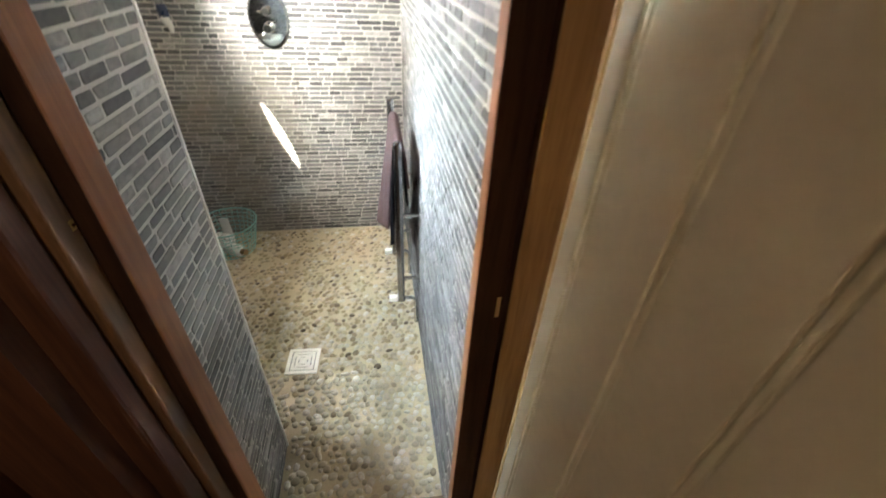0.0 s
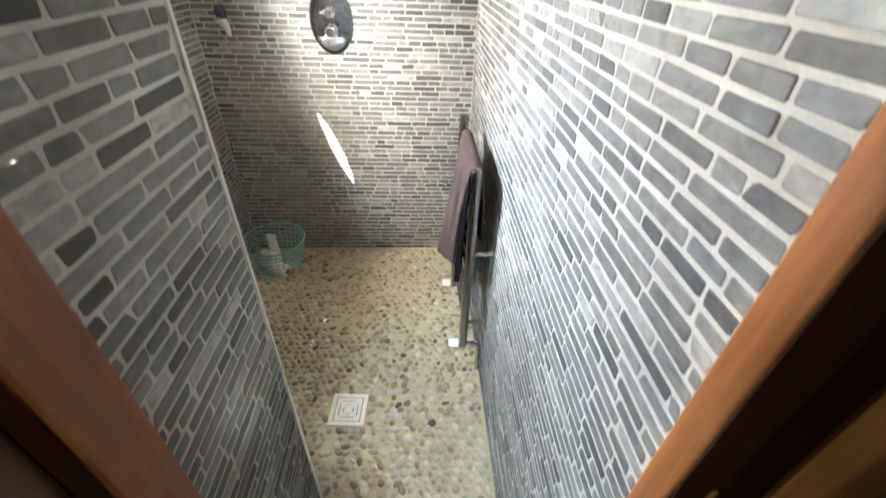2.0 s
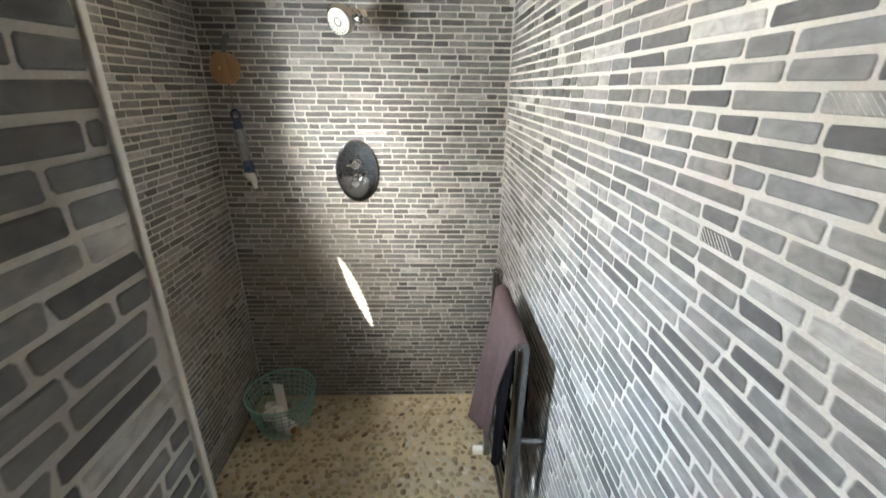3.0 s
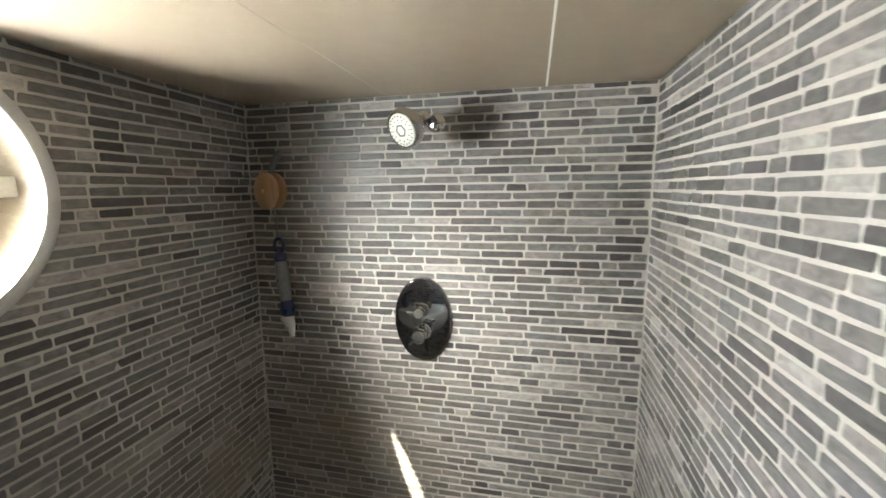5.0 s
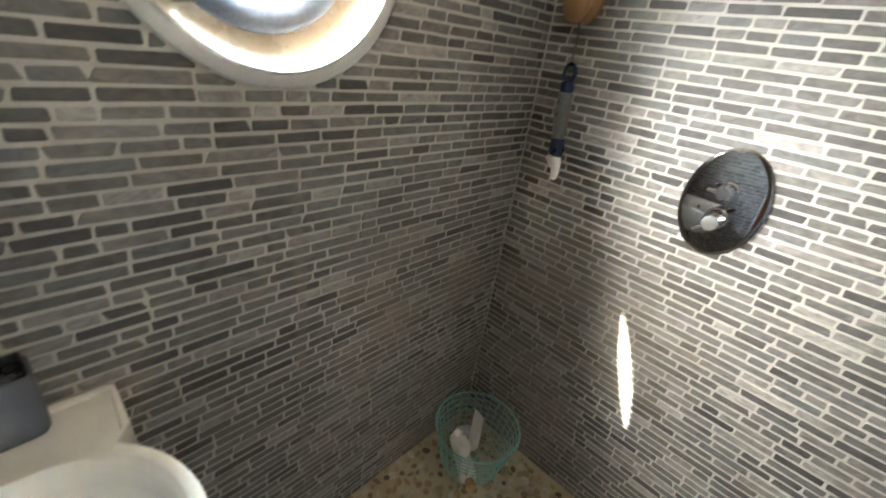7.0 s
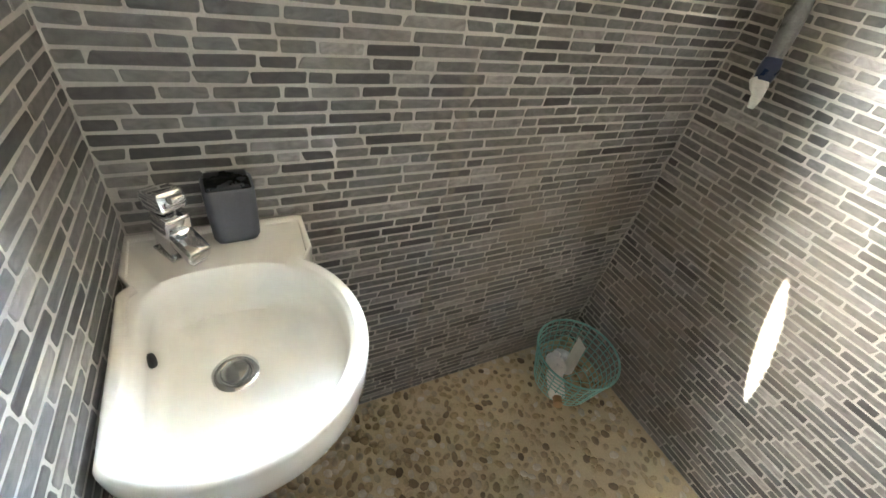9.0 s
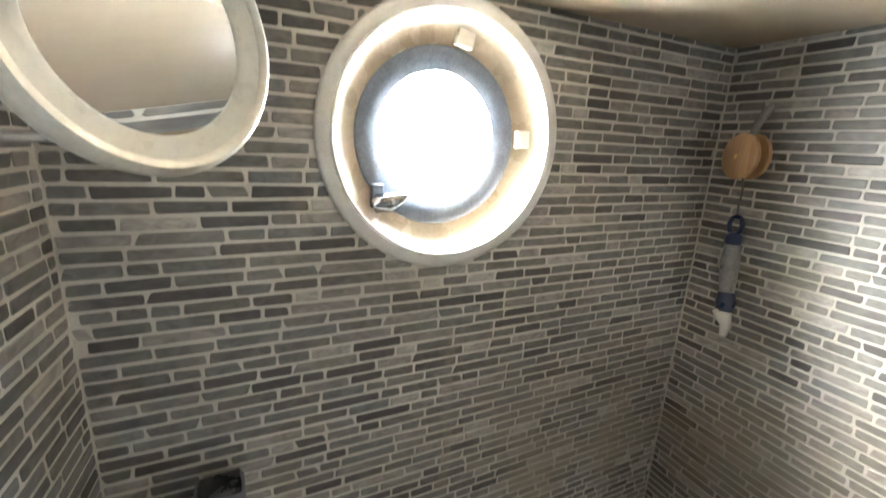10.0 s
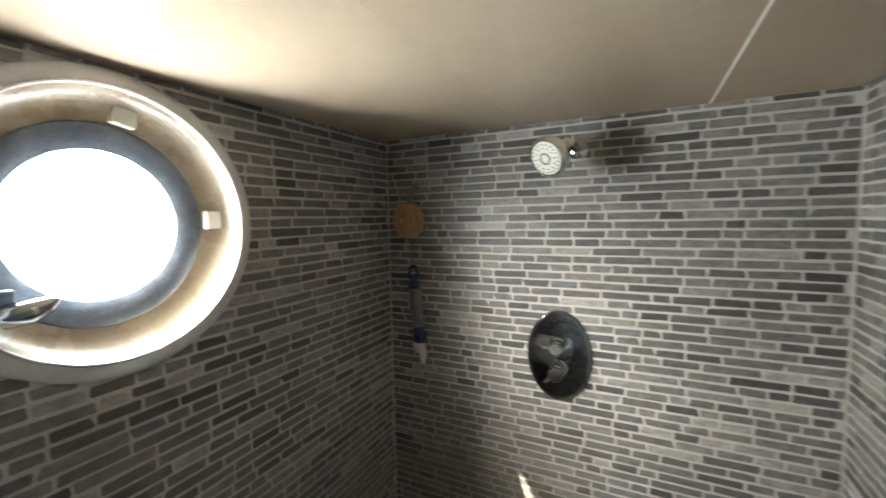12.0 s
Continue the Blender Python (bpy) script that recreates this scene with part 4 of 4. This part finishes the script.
# no real depth here: the slots' shade is this plate's dark grey
drain_part("sump", (-0.066, -0.066, -0.003), (0.066, 0.066, 0.0012), SUMP, 0, "dark grey plate for the shade under the slots")
for a, b in ((0.0575, 0.075), (0.0400, 0.0535), (0.0225, 0.0360)):
    for lo, hi in (((-b, a), (b, b)), ((-b, -b), (b, -a)), ((-b, -a), (-a, a)), ((a, -a), (b, a))):
        drain_part("bar", (*lo, 0.0), (*hi, 0.006), DRAIN_WHITE, 0.0012)
drain_part("centre", (-0.0185, -0.0185, 0.0), (0.0185, 0.0185, 0.006), DRAIN_WHITE, 0.0012)
for turn in range(4):
    bm = boxed((0.020, -0.006, 0.0), (0.070, 0.006, 0.0054), 0.001)
    bm.transform(DM @ pose(0, 0, 0, 0, 0, 45 + 90 * turn))
    part("rib", bm, DRAIN_WHITE, drain)

# ---- stone strips on the walls ----
PITCH, TALL = 0.0243, 0.0180
TILE_MESH = {}


def strip_shape(ln, rng):
    """One hand-cut strip with clipped corners and a chamfered face, its left bottom corner at the origin."""
    j = lambda q: rng.uniform(-q, q)
    big = 0.0042 if rng.random() < 0.12 else 0.0011
    sk0, sk1 = j(big), j(big)
    corner = [(0 + sk0, j(0.0012)), (ln + sk1, j(0.0012)), (ln - sk1 + j(0.0010), TALL + j(0.0014)), (0 - sk0 + j(0.0010), TALL + j(0.0014))]
    rim = []
    for i, (x, y) in enumerate(corner):
        (px, py), (qx, qy) = corner[i - 1], corner[(i + 1) % 4]
        a, c = rng.uniform(0.0012, 0.0034), rng.uniform(0.0012, 0.0034)
        for ox, oy, d in ((px, py, a), (qx, qy, c)):
            far = math.hypot(ox - x, oy - y)
            rim.append((x + (ox - x) * d / far, y + (oy - y) * d / far))
    up = 0.0014 + j(0.0004)
    cx, cy = ln / 2, TALL / 2
    n = len(rim)
    ins = [(x - (x - cx) / (ln / 2) * 0.0015, y - (y - cy) / (TALL / 2) * 0.0015) for x, y in rim]
    lean, tip = j(0.0007), j(0.0004)
    v = [(x, y, -0.001) for x, y in rim] + [(x, y, up - 0.0007) for x, y in rim] + [(x, y, up + lean * (x - cx) / ln + tip * (y - cy) / TALL) for x, y in ins]
    f = [tuple(range(2 * n, 3 * n))]
    for a in range(n):
        c = (a + 1) % n
        f += [(a, c, n + c, n + a), (n + a, n + c, 2 * n + c, 2 * n + a)]
    return v, f


def clad(wall, origin, u_way, spans, near, seed, v_start=0.004):
    """Lays strips in rows on a wall's face. spans(v): stretches of the row to fill; near(u, v): whether a strip is one of the single ones."""
    rng = random.Random(seed)
    u_way = Vector(u_way)
    m = Matrix((u_way, Vector((0, 0, 1)), u_way.cross(Vector((0, 0, 1))))).transposed().to_4x4()
    m.translation = origin
    verts, faces, singles = [], [], 0
    rows = int((H - v_start - TALL * 0.6) / PITCH) + 1
    for k in range(rows):
        v = v_start + k * PITCH
        for u0, u1 in spans(v + TALL / 2):
            u = u0 + rng.uniform(-0.05, 0.0)
            while u < u1 - 0.006:
                ln = rng.choice((0.040, 0.055, 0.065, 0.075, 0.085, 0.100, 0.120))
                a, b = max(u, u0 + 0.002), min(u + ln, u1 - 0.002)
                u += ln + rng.uniform(0.0045, 0.0065)
                if b - a < 0.010:
                    continue
                size = round((b - a) / 0.005) * 0.005 if b - a > 0.02 else b - a
                if near(a, v) and singles < 300 and v + TALL < H and size == ln:
                    key = (round(size, 3), rng.randrange(5))
                    if key not in TILE_MESH:
                        me = bpy.data.meshes.new("strip")
                        me.from_pydata(*(lambda s: (s[0], [], s[1]))(strip_shape(size, rng)))
                        me.materials.append(STONE)
                        TILE_MESH[key] = me
                    o = new("stone_strip", TILE_MESH[key])
                    o.matrix_world = m @ Matrix.Translation((a, v + rng.uniform(-0.0006, 0.0006), 0))
                    o.parent = wall
                    singles += 1
                else:
                    sv, sf = strip_shape(b - a, rng)
                    n = len(verts)
                    top = H - v - 0.001
                    verts += [m @ Vector((a + x, v + min(y, top), z)) for x, y, z in sv]
                    faces += [tuple(n + i for i in q) for q in sf]
    me = bpy.data.meshes.new("stone_strips")
    me.from_pydata(verts, [], faces)
    me.materials.append(STONE)
    ob = new("stone_strips", me)
    ob.parent = wall
    return tagged(ob, kind="stuff")


def west_spans(v):
    """Rows on the hull wall, broken by the porthole; u runs from the partition towards the shower wall."""
    dz = max(abs(v - PORT.z) - TALL * 0.4, 0)
    whole = (0.013, YN - YP)
    if dz >= 0.249:
        return [whole]
    half = math.sqrt(0.249 ** 2 - dz ** 2)
    c = PORT.y - YP
    return [(whole[0], c - half), (c + half, whole[1])]


# the face's normal is u x z, so u runs to the right as one faces the wall
clad(wall_north, (XW + 0.003, YN, 0), (1, 0, 0), lambda v: [(0.0, -XW - 0.006)], lambda u, v: 0.30 < u < 0.90 and 1.10 < v < 1.50, 11)
clad(wall_east, (0.0, YN - 0.003, 0), (0, -1, 0), lambda v: [(0.0, YN - Y0 - 0.004)], lambda u, v: 1.10 < u < 1.70 and 1.15 < v < 1.62, 12)
clad(wall_west, (XW, YP, 0), (0, 1, 0), west_spans, lambda u, v: 0.05 < u < 0.70 and 1.0 < v < 1.60, 13)
clad(wall_partition, PB + (PA - PB).normalized() * 0.005, (PA - PB).normalized(), lambda v: [(0.0, (PA - PB).length - 0.009)], lambda u, v: 0.0 < u < 0.66 and 0.9 < v < 1.4, 14)
clad(wall_partition, (XP, Y0 + 0.002, 0), (0, 1, 0), lambda v: [(0.0, PB.y - 0.006 - Y0)], lambda u, v: 0.0 < u < 0.36 and 0.7 < v < 1.6, 15)

# pale saw marks left on three strips of the long wall
for y0, row, count in ((0.770, 63, 13), (0.585, 60, 12), (0.905, 57, 9)):
    bm = bmesh.new()
    z = 0.004 + row * PITCH
    for k in range(count):
        y = y0 + 0.0062 * k
        p, q = Vector((-0.0017, y, z + 0.0015)), Vector((-0.0017, y + 0.0150, z + TALL - 0.0015))
        tube(bm, [p, q], 0.00045, 4)
    part("saw_marks", bm, GROUT, wall_east, "pale slanting saw marks on a strip")

# ---- pebbles of the floor ----
PEB_MESH = []
rng = random.Random(21)


def pebble_shape(rng, lx, ly, lz, turn=0.0):
    n = 9
    v, f = [], []
    for r, h in ((1.0, -0.15), (0.90, 0.55), (0.52, 0.92)):
        for i in range(n):
            t = 2 * math.pi * i / n
            k = r * (1 + 0.07 * math.sin(2 * t + lx * 900) + 0.05 * math.sin(3 * t + ly * 900))
            x, y = lx * k * math.cos(t), ly * k * math.sin(t)
            v.append((x * math.cos(turn) - y * math.sin(turn), x * math.sin(turn) + y * math.cos(turn), lz * h))
    v.append((0, 0, lz))
    for a in (0, n):
        for i in range(n):
            f.append((a + i, a + (i + 1) % n, a + n + (i + 1) % n, a + n + i))
    for i in range(n):
        f.append((2 * n + i, 2 * n + (i + 1) % n, 3 * n))
    return v, f


for k in range(10):
    me = bpy.data.meshes.new("pebble")
    v, f = pebble_shape(rng, rng.uniform(0.0145, 0.0190), rng.uniform(0.0120, 0.0155), 0.0085)
    me.from_pydata(v, [], f)
    me.materials.append(PEBBLE)
    me.polygons.foreach_set("use_smooth", [True] * len(me.polygons))
    PEB_MESH.append(me)
light_v, light_f, brown_v, brown_f, singles = [], [], [], [], 0
step = 0.0310
for i in range(int((YN - 0.565) / (step * 0.88))):
    for j in range(int(-XW / step) + 1):
        y = 0.577 + i * step * 0.88 + rng.uniform(-0.0065, 0.0065)
        x = XW + 0.012 + (j + 0.5 * (i % 2)) * step + rng.uniform(-0.0065, 0.0065)
        if x > -0.010 or y > YN - 0.012 or (x < XP + 0.012 and y < YP + 0.012):
            continue
        if abs(x + 0.533) < 0.076 and abs(y - 1.207) < 0.076:
            continue
        flat = min(max((y - 1.05) / 0.8, 0), 1)            # the grout stands higher towards the shower wall
        if rng.random() < 0.03 + 0.20 * max(flat * 2 - 1, 0):
            continue
        turn = rng.uniform(0, 6.28)
        tall = 0.0085 - 0.0045 * flat
        if 0.60 < y < 1.12 and x > -0.40 and singles < 300:
            o = new("pebble", rng.choice(PEB_MESH))
            k = rng.uniform(0.72, 1.08)
            o.matrix_world = pose(x, y, 0.0, rng.uniform(-6, 6), rng.uniform(-6, 6), math.degrees(turn)) @ Matrix.Diagonal((k, k * rng.uniform(0.85, 1.1), 0.8, 1))
            o.parent = floor
            singles += 1
        else:
            brown = rng.random() < 0.04 + 0.70 * min(flat * 2.2, 1)
            verts, faces = (brown_v, brown_f) if brown else (light_v, light_f)
            sv, sf = pebble_shape(rng, rng.uniform(0.0085, 0.0215) * (1 - 0.06 * flat), rng.uniform(0.0075, 0.0160) * (1 - 0.06 * flat), tall * rng.uniform(0.7, 1.15), turn)
            n = len(verts)
            verts += [(x + a, y + b, c) for a, b, c in sv]
            faces += [tuple(n + q for q in g) for g in sf]
for name, v, f, mat in (("pebbles", light_v, light_f, PEBBLE), ("brown_pebbles", brown_v, brown_f, BROWN_PEBBLE)):
    me = bpy.data.meshes.new(name)
    me.from_pydata(v, [], f)
    me.materials.append(mat)
    me.polygons.foreach_set("use_smooth", [True] * len(me.polygons))
    rest = new(name, me)
    rest.parent = floor
    tagged(rest, kind="stuff")
